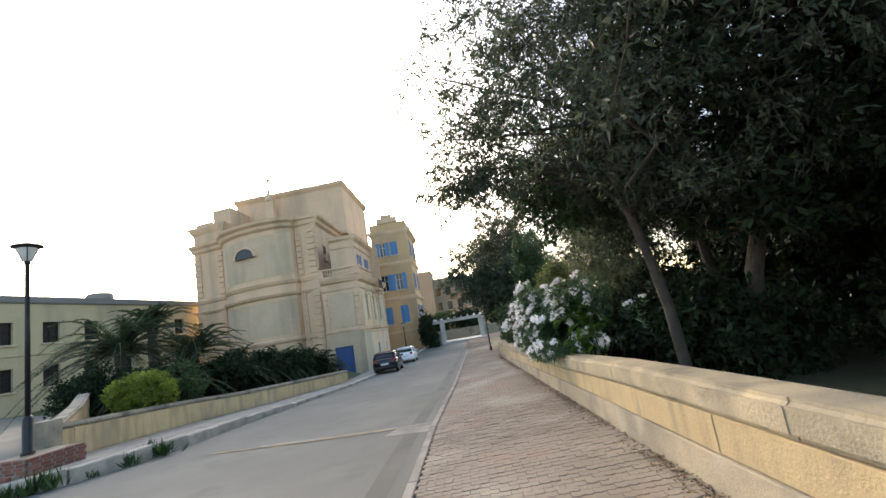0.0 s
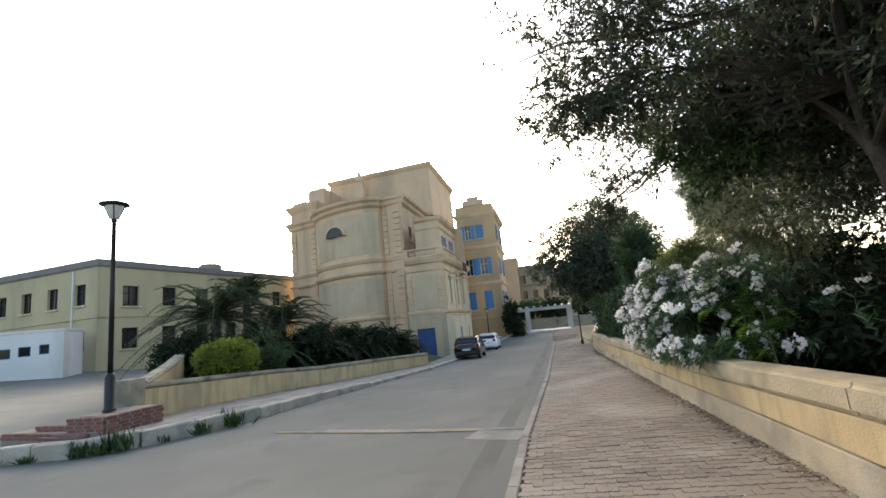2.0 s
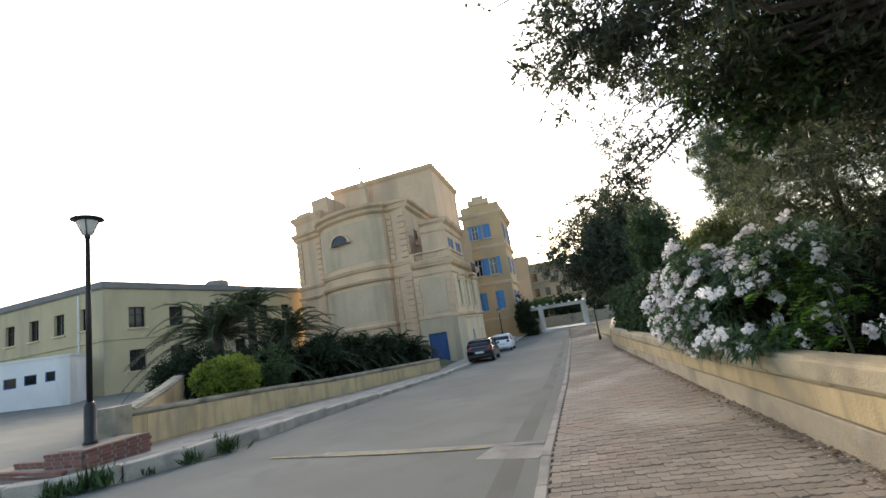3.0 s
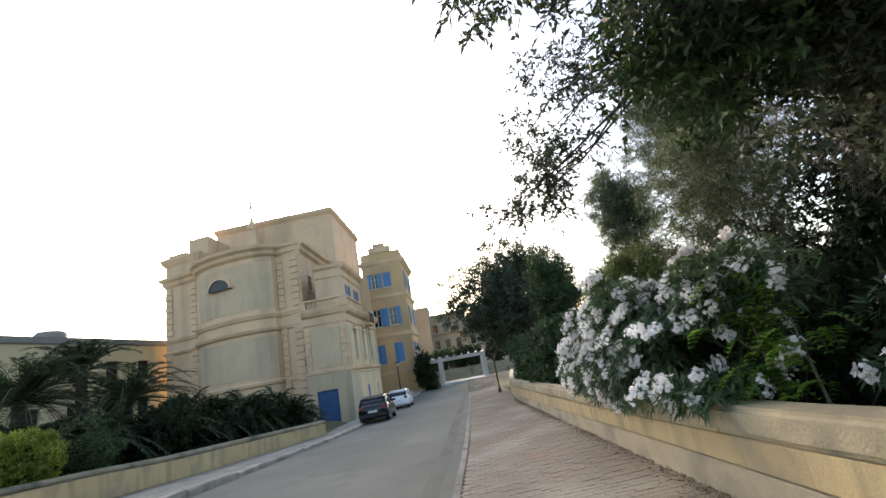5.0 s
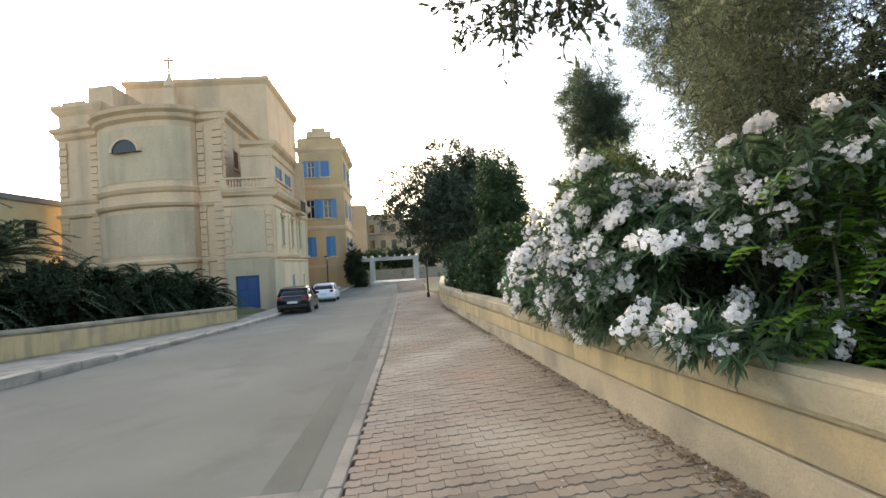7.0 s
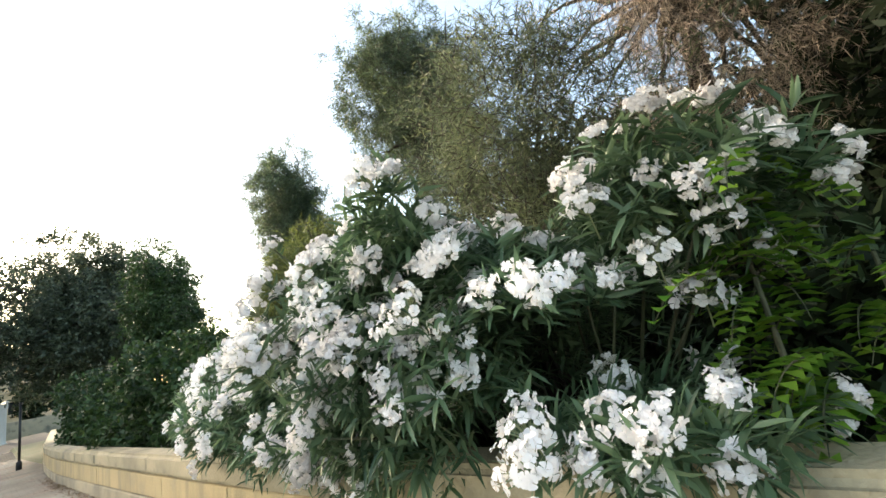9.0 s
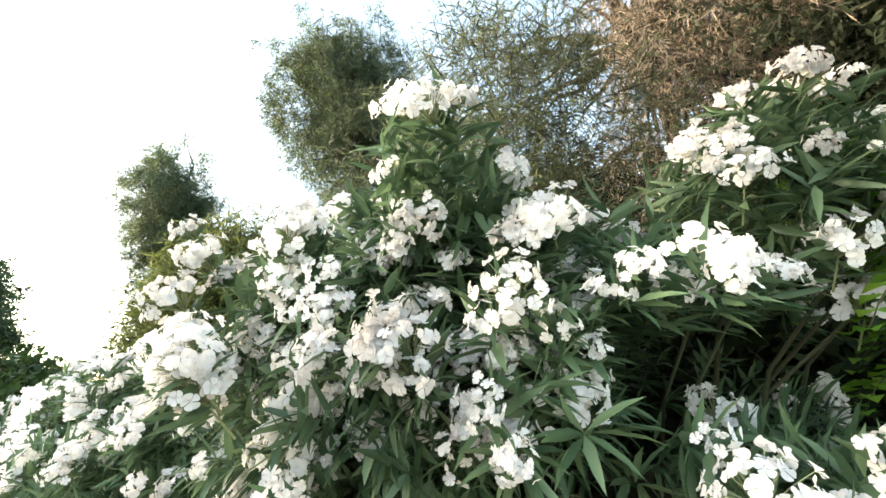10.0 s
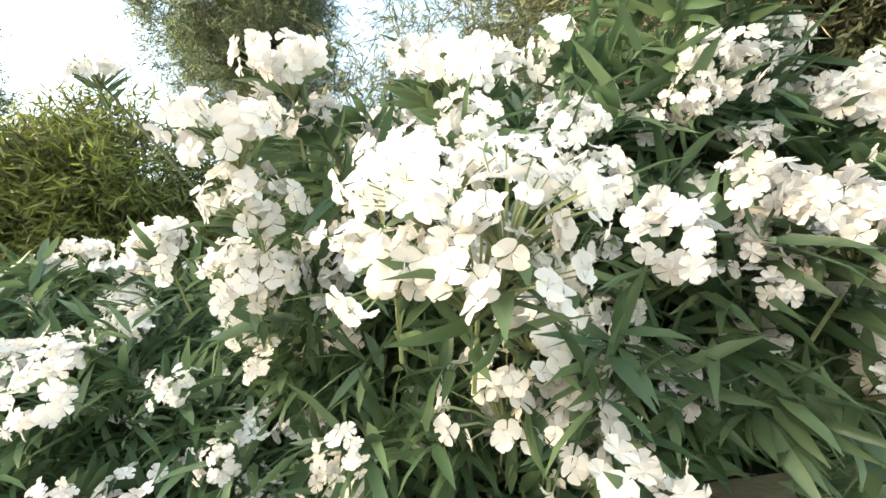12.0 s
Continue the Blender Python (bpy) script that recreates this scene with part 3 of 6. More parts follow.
rk = random.Random(3)
kerb_bm = bmesh.new()
add_box(kerb_bm, -0.06, 0.06, -0.495, 0.495, -0.3, 0.0, 0.012)
kerb_me = bpy.data.meshes.new("kerb_stone")
kerb_bm.to_mesh(kerb_me)
kerb_bm.free()
kerb_me.materials.append(KERB)
kerb_right = thing("kerb", "low pale stone kerb edging the paved footway", "kerb", kind="structure")
for k in range(-28, 52):
    ob = new("kerb_stone", kerb_me)
    x = lerp(KERB_R, k + 0.5) + 0.065
    dx = lerp(KERB_R, k + 1.0) - lerp(KERB_R, k)
    ob.matrix_world = pose(x, k + 0.5, pave(x, k + 0.5) + 0.028 + rk.uniform(-0.006, 0.006), 1.7 * -1, rk.uniform(-1.5, 1.5), -math.degrees(math.atan(dx)) + rk.uniform(-0.3, 0.3))
    ob.parent = kerb_right

# left kerb: rough stones round the corner, and the footway behind them
kerb_left = thing("kerb_left", "broken pale kerb stones with weeds in the joints", "kerb", kind="structure")
KL = []
for (xa, ya), (xb, yb) in zip(KERB_L[2:], KERB_L[3:]):
    n = max(1, round(math.hypot(xb - xa, yb - ya) / 0.9))
    KL += [(xa + (xb - xa) * i / n, ya + (yb - ya) * i / n) for i in range(n)]
KL.append(KERB_L[-1])
for (xa, ya), (xb, yb) in zip(KL, KL[1:]):
    x, y = (xa + xb) / 2, (ya + yb) / 2
    L = math.hypot(xb - xa, yb - ya)
    h = left_pave(x, y) - road_z(x, y) + 0.01
    bm = bmesh.new()
    add_box(bm, -L / 2 + 0.006, L / 2 - 0.006, -0.13, 0.13, -0.25, h, 0.03)
    for v in bm.verts:
        v.co += Vector((rk.uniform(-0.012, 0.012), rk.uniform(-0.018, 0.018), rk.uniform(-0.015, 0.015)))
    ob = part("kerb_stone", bm, KERB_PALE, kerb_left)
    ob.matrix_world = pose(x, y, road_z(x, y), 0, rk.uniform(-1, 1), math.degrees(math.atan2(yb - ya, xb - xa)))

WALL_L = [(-9.9, 11.4), (-9.9, 13), (-9.85, 15), (-9.65, 17), (-8.95, 19.5), (-7.75, 23.0), (-6.55, 26.4)]
WALL_L_TOP = [(11.4, 0.82), (16.8, 0.48), (19, 0.28), (26.4, -0.05)]
wl = lambda y: lerp([(b, a) for a, b in WALL_L] + [(30, -6.9), (38, -7.2), (46, -7.3), (50, -7.3)], y)
fv = []
FY = [9.8, 10.3, 10.8, 11.3, 12, 13, 14, 15, 16, 17, 18, 19, 20, 22, 24, 26, 28, 30, 33, 36, 40, 44, 48, 52]
for y in FY:
    a = wl(y) - 0.1 if y > 11.3 else -10.6 + (y - 9.8) * 0.3
    b = left_edge(y) - 0.1
    for k in range(4):
        x = a + (b - a) * k / 3
        fv.append((x, y, left_pave(x, y)))
tagged(mesh_ob("pavement_left", fv, [(4 * i + k, 4 * i + k + 1, 4 * i + k + 5, 4 * i + k + 4) for i in range(len(FY) - 1) for k in range(3)], PATCH),
       "worn pale concrete footway beside the garden wall", "pavement", kind="structure")


# ---- garden walls of stone blocks ----
def block_wall(name, label, path, ground, top, side, plinth, cope, course_len, seed, thick=0.34):
    """A low wall along path (x, y points): plinth, one course of blocks, coping stones; side: +1 where its face lies to the right of the path."""
    root = thing(name, label, "wall", kind="structure")
    r = random.Random(seed)
    d = [0.0]
    for (xa, ya), (xb, yb) in zip(path, path[1:]):
        d.append(d[-1] + math.hypot(xb - xa, yb - ya))
    at = lambda s: (lerp(list(zip(d, [p[0] for p in path])), s), lerp(list(zip(d, [p[1] for p in path])), s))

    def piece(nm, s0, s1, lo, hi, out, depth, material, bevel, jitter):
        (xa, ya), (xb, yb) = at(s0), at(s1)
        bm = bmesh.new()
        L = math.hypot(xb - xa, yb - ya)
        za, zb, ha, hb = lo(xa, ya), lo(xb, yb), hi(xa, ya), hi(xb, yb)
        vs = add_box(bm, 0.0015, L - 0.0015, -out, depth, 0, 1)
        for v in vs:
            f = v.co.x / L
            l, h = za + (zb - za) * f, ha + (hb - ha) * f
            v.co.z = l + (h - l) * v.co.z
        if bevel:
            bmesh.ops.bevel(bm, geom=[q for q in bm.edges if abs(q.verts[0].co.x - q.verts[1].co.x) > L * 0.5], offset=bevel, segments=3, affect="EDGES")
        ang = math.degrees(math.atan2(yb - ya, xb - xa))
        m = pose(xa, ya, 0, 0, 0, ang)
        if side < 0:
            m = m @ Matrix.Diagonal((1, -1, 1, 1))
        bmesh.ops.transform(bm, matrix=m, verts=bm.verts)
        ob = part(nm, bm, material, root)
        return ob

    s = 0.0
    while s < d[-1] - 0.05:
        e = min(d[-1], s + 2.4)
        piece("plinth", s, e, lambda x, y: ground(x, y) - 0.25, lambda x, y: ground(x, y) + plinth(y), 0.025, thick, PLINTH, 0.012, 0.006)
        s = e
    s = 0.0
    while s < d[-1] - 0.05:
        e = min(d[-1], s + course_len * r.uniform(0.8, 1.25))
        o = r.uniform(0.0, 0.012)
        piece("stone_block", s, e, lambda x, y: ground(x, y) + plinth(y) + 0.010, lambda x, y: top(y) - cope - 0.005, o, thick - 0.02, LIME, 0.007, 0.003)
        s = e
    s = 0.0
    while s < d[-1] - 0.05:
        e = min(d[-1], s + 1.1 * r.uniform(0.8, 1.2))
        o = 0.022 + r.uniform(-0.008, 0.01)
        piece("coping_stone", s, e, lambda x, y: top(y) - cope, lambda x, y: top(y), o, thick + 0.02, LIME_TOP if side < 0 else COPE_R, 0.045, 0.008)
        s = e
    return root


COPE_R = mat("yellow_coping", (0.50, 0.405, 0.255), (0.40, 0.33, 0.21), 1.8, 0.92, 0.6, 40, vary=0.05, stain=(0.21, 0.19, 0.14), stain_scale=1.2, stain_amount=0.65, speckle=0.16, stain2=(0.15, 0.14, 0.105), stain2_scale=2.6)
RW = [(lerp(WALL_R, y), y) for y in [v * 1.0 for v in range(48, -21, -1)]]
block_wall("wall_right", "low yellow limestone garden wall with rounded coping", RW, pave, lambda y: lerp(WALL_TOP, y), 1,
           lambda y: lerp([(-20, 0.3), (9, 0.3), (20, 0.2), (50, 0.1)], y), 0.245, 1.7, 11, thick=0.32)
block_wall("wall_left", "low limestone roadside wall with stained grey coping", WALL_L[::-1], left_pave,
           lambda y: lerp(WALL_L_TOP, y), -1, lambda y: 0.02, 0.15, 1.2, 12)


# ---- the large convent building ----
def convent():
    root = thing("convent_building", "large weathered limestone convent with apse, balcony and blue shutters", "building")
    # footprint of the main front with its apse
    front = [(-11.3, 38.7), (-13.1, 39.15)]
    for k in range(11):
        a = math.pi * k / 10
        cx, cy = -17.2, 40.35
        u, v = 4.05 * math.cos(a), -1.75 * math.sin(a)
        front.append((cx + u * 0.96 - v * 0.0, cy - u * 0.27 + v + 0.0))
    front += [(-21.5, 42.0), (-25.0, 43.0)]
    body = front + [(-25.0, 62), (-11.3, 62)]
    prism("wall", body, -2.0, 12.9, FACADE, root)
    path = [(-11.3, 48.0)] + front + [(-25.0, 50)]
    path = path[::-1]
    moulding("cornice", path, [(-0.02, 12.3), (-0.25, 12.5), (-0.3, 12.75), (-0.55, 12.95), (-0.6, 13.2), (0.3, 13.25), (0.3, 12.3)], FACADE, root)
    moulding("string_course", path, [(-0.02, 6.2), (-0.22, 6.3), (-0.32, 6.5), (-0.1, 6.58), (0.2, 6.58), (0.2, 6.2)], FACADE, root)
    moulding("string_course", path, [(-0.02, 7.25), (-0.14, 7.35), (-0.26, 7.6), (-0.02, 7.7), (0.2, 7.7), (0.2, 7.25)], FACADE, root)
    moulding("string_course", path, [(-0.02, 2.2), (-0.16, 2.3), (-0.2, 2.5), (-0.02, 2.62), (0.2, 2.62), (0.2, 2.2)], FACADE, root)
    # sunk panels of greyer stone on the apse
    for z0, z1 in ((2.9, 5.9), (8.1, 11.9)):
        pp = [p for p in front[3:12]]
        moulding("wall_panel", pp[::-1], [(-0.03, z0), (-0.03, z1), (0.1, z1), (0.1, z0)], FACADE_PANEL, root)
    # rusticated pilaster blocks at the corners
    for px, py, w in ((-11.75, 38.72, 0.8), (-13.0, 39.02, 0.55), (-21.9, 42.0, 0.7), (-24.6, 42.78, 0.8)):
        for k in range(26):
            z = -1.1 + k * 0.53
            if 6.1 < z + 0.25 < 7.7 or z > 12:
                continue
            ww = w * (1.0 if k % 2 else 0.85)
            box("quoin", -ww / 2, ww / 2, -0.025, 0.2, z + 0.03, z + 0.5, FACADE, root, 0.02, facing(px, py, 0, -15 if px > -14 else -16))
    # the half-round window of the apse
    bm = bmesh.new()
    arc = [(1.0 * math.cos(math.pi * k / 14), 0.85 * math.sin(math.pi * k / 14)) for k in range(15)]
    vs = [bm.verts.new((u, -0.02, z)) for u, z in arc]
    bm.faces.new(vs)
    g = bmesh.ops.extrude_face_region(bm, geom=bm.faces[:])
    bmesh.ops.translate(bm, vec=(0, 0.3, 0), verts=[v for v in g["geom"] if isinstance(v, bmesh.types.BMVert)])
    m = facing(-17.75, 38.52, 10.15, -15)
    bmesh.ops.transform(bm, matrix=m, verts=bm.verts)
    lun = part("window", bm, DARK, root, "dark half-round apse window")
    bm = bmesh.new()
    n = len(arc)
    rim = [bm.verts.new((u * s, v, z * s)) for s, v in ((1.0, -0.1), (1.2, -0.1), (1.2, 0.3), (1.0, 0.3)) for u, z in arc]
    for j in range(4):
        for k in range(n - 1):
            a, b = j * n, ((j + 1) % 4) * n
            bm.faces.new((rim[a + k], rim[a + k + 1], rim[b + k + 1], rim[b + k]))
    bmesh.ops.transform(bm, matrix=m, verts=bm.verts)
    part("window_frame", bm, FACADE, lun)
    # small window on the flank of the main front
    fl = facing(-11.3, 38.7, 0, 90)
    for k in range(9):
        z = 8.2 + k * 0.48
        box("quoin", 0.02, 0.55 if k % 2 else 0.42, -0.07, 0.1, z, z + 0.44, FACADE, root, 0.02, fl)
    box("window", 2.0, 2.9, -0.015, 0.1, 9.3, 10.6, DARK, root, 0, fl, "dark square window")
    box("window_frame", 1.85, 3.05, -0.08, 0.05, 10.6, 10.75, FACADE, root, 0, fl)
    box("window_frame", 1.85, 3.05, -0.08, 0.05, 9.15, 9.3, FACADE, root, 0, fl)
    # stepped parapet and the nave behind, with its ridge, cross and mast
    prism("wall", [(-21.4, 42.0), (-21.4, 48), (-24.95, 50), (-24.95, 43.02)], 12.5, 14.7, FACADE, root)
    moulding("cornice", [(-24.95, 49), (-24.95, 43.02), (-21.4, 42.0), (-21.4, 47)], [(-0.02, 14.2), (-0.3, 14.5), (-0.5, 14.8), (-0.5, 15.0), (0.3, 15.05), (0.3, 14.2)], FACADE, root)
    prism("parapet", [(-24.9, 43.4), (-23.0, 42.9), (-23.0, 47), (-24.9, 47)], 15.0, 15.5, FACADE, root)
    prism("parapet", [(-23.0, 43.4), (-20.9, 42.9), (-20.9, 47), (-23.0, 47)], 15.0, 16.7, FACADE, root)
    prism("nave_wall", [(-10.2, 46.5), (-22.5, 47.5), (-22.5, 60), (-10.2, 58)], 12.9, 18.6, FACADE, root)
    moulding("cornice", [(-22.5, 58), (-22.5, 47.5), (-10.2, 46.5), (-10.2, 58)], [(-0.02, 18.2), (-0.3, 18.5), (-0.35, 18.8), (0.2, 18.85), (0.2, 18.2)], FACADE, root)
    box("cross_pedestal", -18.6, -17.6, 45.6, 46.4, 13.2, 17.6, FACADE, root, 0.05)
    lathe("cross_pedestal", [(0.5, 17.6), (0.45, 17.9), (0.2, 18.5), (0.14, 18.9)], FACADE, root, 10, pose(-18.1, 46, 0))
    bm = bmesh.new()
    add_box(bm, -18.17, -18.03, 45.93, 46.07, 18.85, 20.7)
    add_box(bm, -18.5, -17.7, 45.94, 46.06, 20.0, 20.16)
    part("cross", bm, FACADE, root, "small stone cross")
    lathe("mast", [(0.04, 18.6), (0.03, 20.0)], BLACK_METAL, root, 6, pose(-15.1, 48, 0))

    # the main body stands a little farther back than the terrace block
    back = pose(0.25, 4.0, 1.5) @ Matrix.Scale(1.14, 4) @ pose(-0.25, -4.0, -1.5)
    for ob in list(root.children_recursive):
        ob.data.transform(back)
    prism("wall", [(-11.3, 39.0), (-10.9, 39.0), (-10.9, 46.0), (-11.3, 46.0)], -2.0, 7.2, FACADE, root)

    # block with the terrace and the big blue door
    fa = facing(-11.3, 38.55, 0, 0)
    panel("wall", 0.0, 3.3, -2.0, 2.3, [(0.62, 2.2, -1.22, 1.1)], 0.45, facing(-11.3, 38.4, 0, 0), FACADE_BASE, root, "grey stained base wall")
    panel("wall", 0.0, 3.3, 2.3, 7.2, [], 0.4, fa, FACADE, root)
    box("wall_panel", 0.75, 2.75, -0.04, 0.1, 2.75, 5.7, FACADE_PANEL, root, 0.02, fa)
    for u in (0.05, 2.8):
        for k in range(6):
            z = 2.7 + k * 0.52
            box("quoin", u, u + (0.45 if k % 2 else 0.36), -0.1, 0.1, z, z + 0.48, FACADE, root, 0.02, fa)
    side = facing(-8.0, 38.55, 0, 90)
    holes = [(2.2, 3.2, 3.2, 5.4), (5.4, 6.3, 3.2, 5.4), (8.3, 9.2, 3.2, 5.4)]
    panel("wall", 0.4, 12.0, -2.0, 7.2, holes, 0.4, side, CREAM, root)
    for h in holes:
        add_window(side, *h, root, "")
        box("window_hood", h[0] - 0.2, h[1] + 0.2, -0.16, 0.05, h[3] + 0.1, h[3] + 0.28, CREAM, root, 0.02, side)
        lathe("window_crest", [(0.0, 0), (0.22, 0.1), (0.25, 0.35), (0.1, 0.6), (0.02, 0.75)], FACADE, root, 8, side @ pose((h[0] + h[1]) / 2, -0.06, h[3] + 0.28))
    for u in (0.45, 4.4, 7.4, 11.4):
        for k in range(6):
            z = 2.7 + k * 0.52
            box("quoin", u, u + (0.5 if k % 2 else 0.4), -0.08, 0.1, z, z + 0.48, CREAM, root, 0.02, side)
    around = [(-8.0, 50.5), (-8.0, 38.55), (-11.3, 38.55)][::-1]
    moulding("string_course", around, [(-0.02, 2.2), (-0.2, 2.35), (-0.22, 2.55), (0.1, 2.6), (0.1, 2.2)], FACADE, root)
    moulding("string_course", around, [(-0.02, 5.95), (-0.12, 6.05), (-0.14, 6.3), (0.1, 6.3), (0.1, 5.95)], FACADE, root)
    moulding("cornice", around, [(-0.02, 6.6), (-0.3, 6.75), (-0.45, 7.0), (-0.5, 7.2), (0.3, 7.22), (0.3, 6.6)], FACADE, root)
    box("terrace_floor", -11.3, -8.0, 38.9, 50.5, 7.0, 7.2, ROOFGREY, root)
    # balustrade
    rail = thing("balustrade", "", "", None)
    rail.parent = root
    bal = bmesh.new()
    add_lathe(bal, [(0.07, 0), (0.07, 0.05), (0.045, 0.08), (0.085, 0.22), (0.07, 0.34), (0.04, 0.45), (0.07, 0.52), (0.07, 0.56)], 8)
    bal_me = bpy.data.meshes.new("baluster")
    bal.to_mesh(bal_me)
    bal.free()
    bal_me.materials.append(FACADE)
    for k in range(12):
        ob = new("baluster", bal_me)
        ob.matrix_world = pose(-10.75 + k * 0.2, 38.4, 7.3)
        ob.parent = rail
    for k in range(16):
        ob = new("baluster", bal_me)
        ob.matrix_world = pose(-7.85, 39.2 + k * 0.28, 7.3)
        ob.parent = rail
    for nm, b in (("rail_base", (-11.4, -7.7, 38.28, 38.52, 7.2, 7.3)), ("handrail", (-11.4, -7.7, 38.26, 38.54, 7.86, 8.0)), ("rail_base", (-7.98, -7.72, 38.52, 44, 7.2, 7.3)), ("handrail", (-7.99, -7.71, 38.54, 44, 7.86, 8.0)),
                  ("rail_post", (-11.4, -10.95, 38.27, 38.53, 7.3, 7.86)), ("rail_post", (-8.25, -7.7, 38.27, 38.53, 7.3, 7.86))):
        box(nm, *b, FACADE, rail, 0.02)
    # door
    door = box("door", -10.7, -9.1, 38.55, 38.62, -1.22, 1.1, BLUE_DARK, root, 0, None, "large dark blue double door")
    for x in (-10.66, -9.88):
        for z in (-1.1, 0.05):
            box("door_panel", x + 0.06, x + 0.66, 38.52, 38.56, z + 0.05, z + 0.95, BLUE_DARK, door, 0.015)
    # roadside annex, cream, with a blue window
    an = facing(-7.35, 38.4, 0, 90)
    holes = [(2.3, 3.1, -0.55, 0.95), (6.3, 6.75, 0.0, 0.9)]
    panel("wall", 0.0, 8.2, -2.0, 2.02, holes, 0.3, an, CREAM, root, "cream plastered annex wall")
    box("wall", -8.0, -7.35, 38.3, 38.6, -2.0, 2.02, CREAM, root, 0, pose(0, 0.1, 0))
    box("roof", -8.0, -7.25, 38.35, 46.7, 2.02, 2.14, CREAM, root, 0.02)
    w = add_window(an, *holes[0], root, "closed")
    add_window(an, *holes[1], root, "")
    # upper storey set back from the terrace
    f2 = facing(-10.9, 42.5, 0, 0)
    panel("wall", -0.4, 2.0, 7.0, 11.6, [], 0.4, f2, FACADE, root)
    s2 = facing(-8.9, 42.5, 0, 90)
    holes = [(1.4, 2.3, 7.9, 9.9), (4.6, 5.5, 7.9, 9.9)]
    panel("wall", 0.4, 9.5, 7.0, 11.6, holes, 0.4, s2, FACADE, root)
    for h in holes:
        add_window(s2, *h, root, "open")
    up = [(-8.9, 52), (-8.9, 42.5), (-11.3, 42.5)][::-1]
    moulding("cornice", up, [(-0.02, 11.2), (-0.3, 11.45), (-0.4, 11.75), (0.4, 11.8), (0.4, 11.2)], FACADE, root)
    moulding("string_course", up, [(-0.02, 10.5), (-0.1, 10.55), (-0.12, 10.7), (0.1, 10.7), (0.1, 10.5)], FACADE, root)
    box("roof", -11.2, -9.0, 42.6, 52, 11.5, 11.7, ROOFGREY, root)
    # little balcony on the flank
    bal2 = box("balcony", -8.0, -7.2, 44.6, 46.6, 6.05, 6.25, FACADE, root, 0.03)
    for k in range(12):
        box("baluster", -7.28, -7.24, 44.65 + k * 0.17, 44.69 + k * 0.17, 6.25, 7.15, BLACK_METAL, bal2)
    box("handrail", -7.3, -7.22, 44.6, 46.6, 7.15, 7.2, BLACK_METAL, bal2)
    # tower wing with blue shutters
    T = facing(-9.2, 54, 0, 0)
    holes = [(0.55, 1.5, 2.5, 4.6), (2.5, 3.5, 2.5, 4.6), (0.6, 1.5, 6.6, 8.6), (2.4, 3.3, 6.6, 8.6), (0.9, 1.7, 11.0, 12.7), (2.3, 3.2, 11.0, 12.7)]
    panel("wall", 0, 4.6, -2.0, 15.2, holes, 0.4, T, FACADE_ORANGE, root, "orange limestone tower wall")
    add_window(T, *holes[0], root, "closed")
    add_window(T, *holes[1], root, "closed")
    add_window(T, *holes[2], root, "open")
    add_window(T, *holes[3], root, "open")
    add_window(T, *holes[4], root, "open")
    add_window(T, *holes[5], root, "closed")
    TS = facing(-4.6, 54, 0, 90)
    holes = [(1.4, 2.3, z, z + 2.0) for z in (2.5, 6.6, 10.8)] + [(5.2, 6.1, z, z + 2.0) for z in (2.5, 6.6, 10.8)]
    panel("wall", 0.4, 9, -2.0, 15.2, holes, 0.4, TS, FACADE_ORANGE, root)
    for h in holes:
        add_window(TS, *h, root, "open")
    tp = [(-4.6, 63), (-4.6, 54), (-9.2, 54), (-9.2, 60)][::-1]
    for z in (5.3, 9.7):
        moulding("string_course", tp, [(-0.02, z), (-0.18, z + 0.15), (-0.25, z + 0.4), (0.1, z + 0.45), (0.1, z)], FACADE, root)
    moulding("string_course", tp, [(-0.02, 1.3), (-0.1, 1.4), (-0.12, 1.6), (0.1, 1.6), (0.1, 1.3)], FACADE, root)
    moulding("cornice", tp, [(-0.02, 13.6), (-0.35, 13.9), (-0.5, 14.2), (0.2, 14.25), (0.2, 13.6)], FACADE, root)
    box("parapet", -8.2, -5.6, 53.9, 54.3, 15.2, 15.9, FACADE, root, 0.05)
    box("parapet", -7.6, -6.2, 53.92, 54.28, 15.9, 16.3, FACADE, root, 0.05)
    prism("wall", [(-9.2, 54.4), (-9.2, 63), (-8.8, 63), (-8.8, 54.4)], -2, 15.2, FACADE_ORANGE, root)
    box("roof", -9.2, -4.7, 54.2, 63, 14.9, 15.1, ROOFGREY, root)
    box("wall", -9.2, -4.6, 62.6, 63, -2, 15.2, FACADE_ORANGE, root)
    prism("wall", [(-11.3, 50.2), (-8.0, 50.2), (-8.0, 50.6), (-11.3, 50.6)], -2, 11.6, FACADE, root)
    return root


convent()


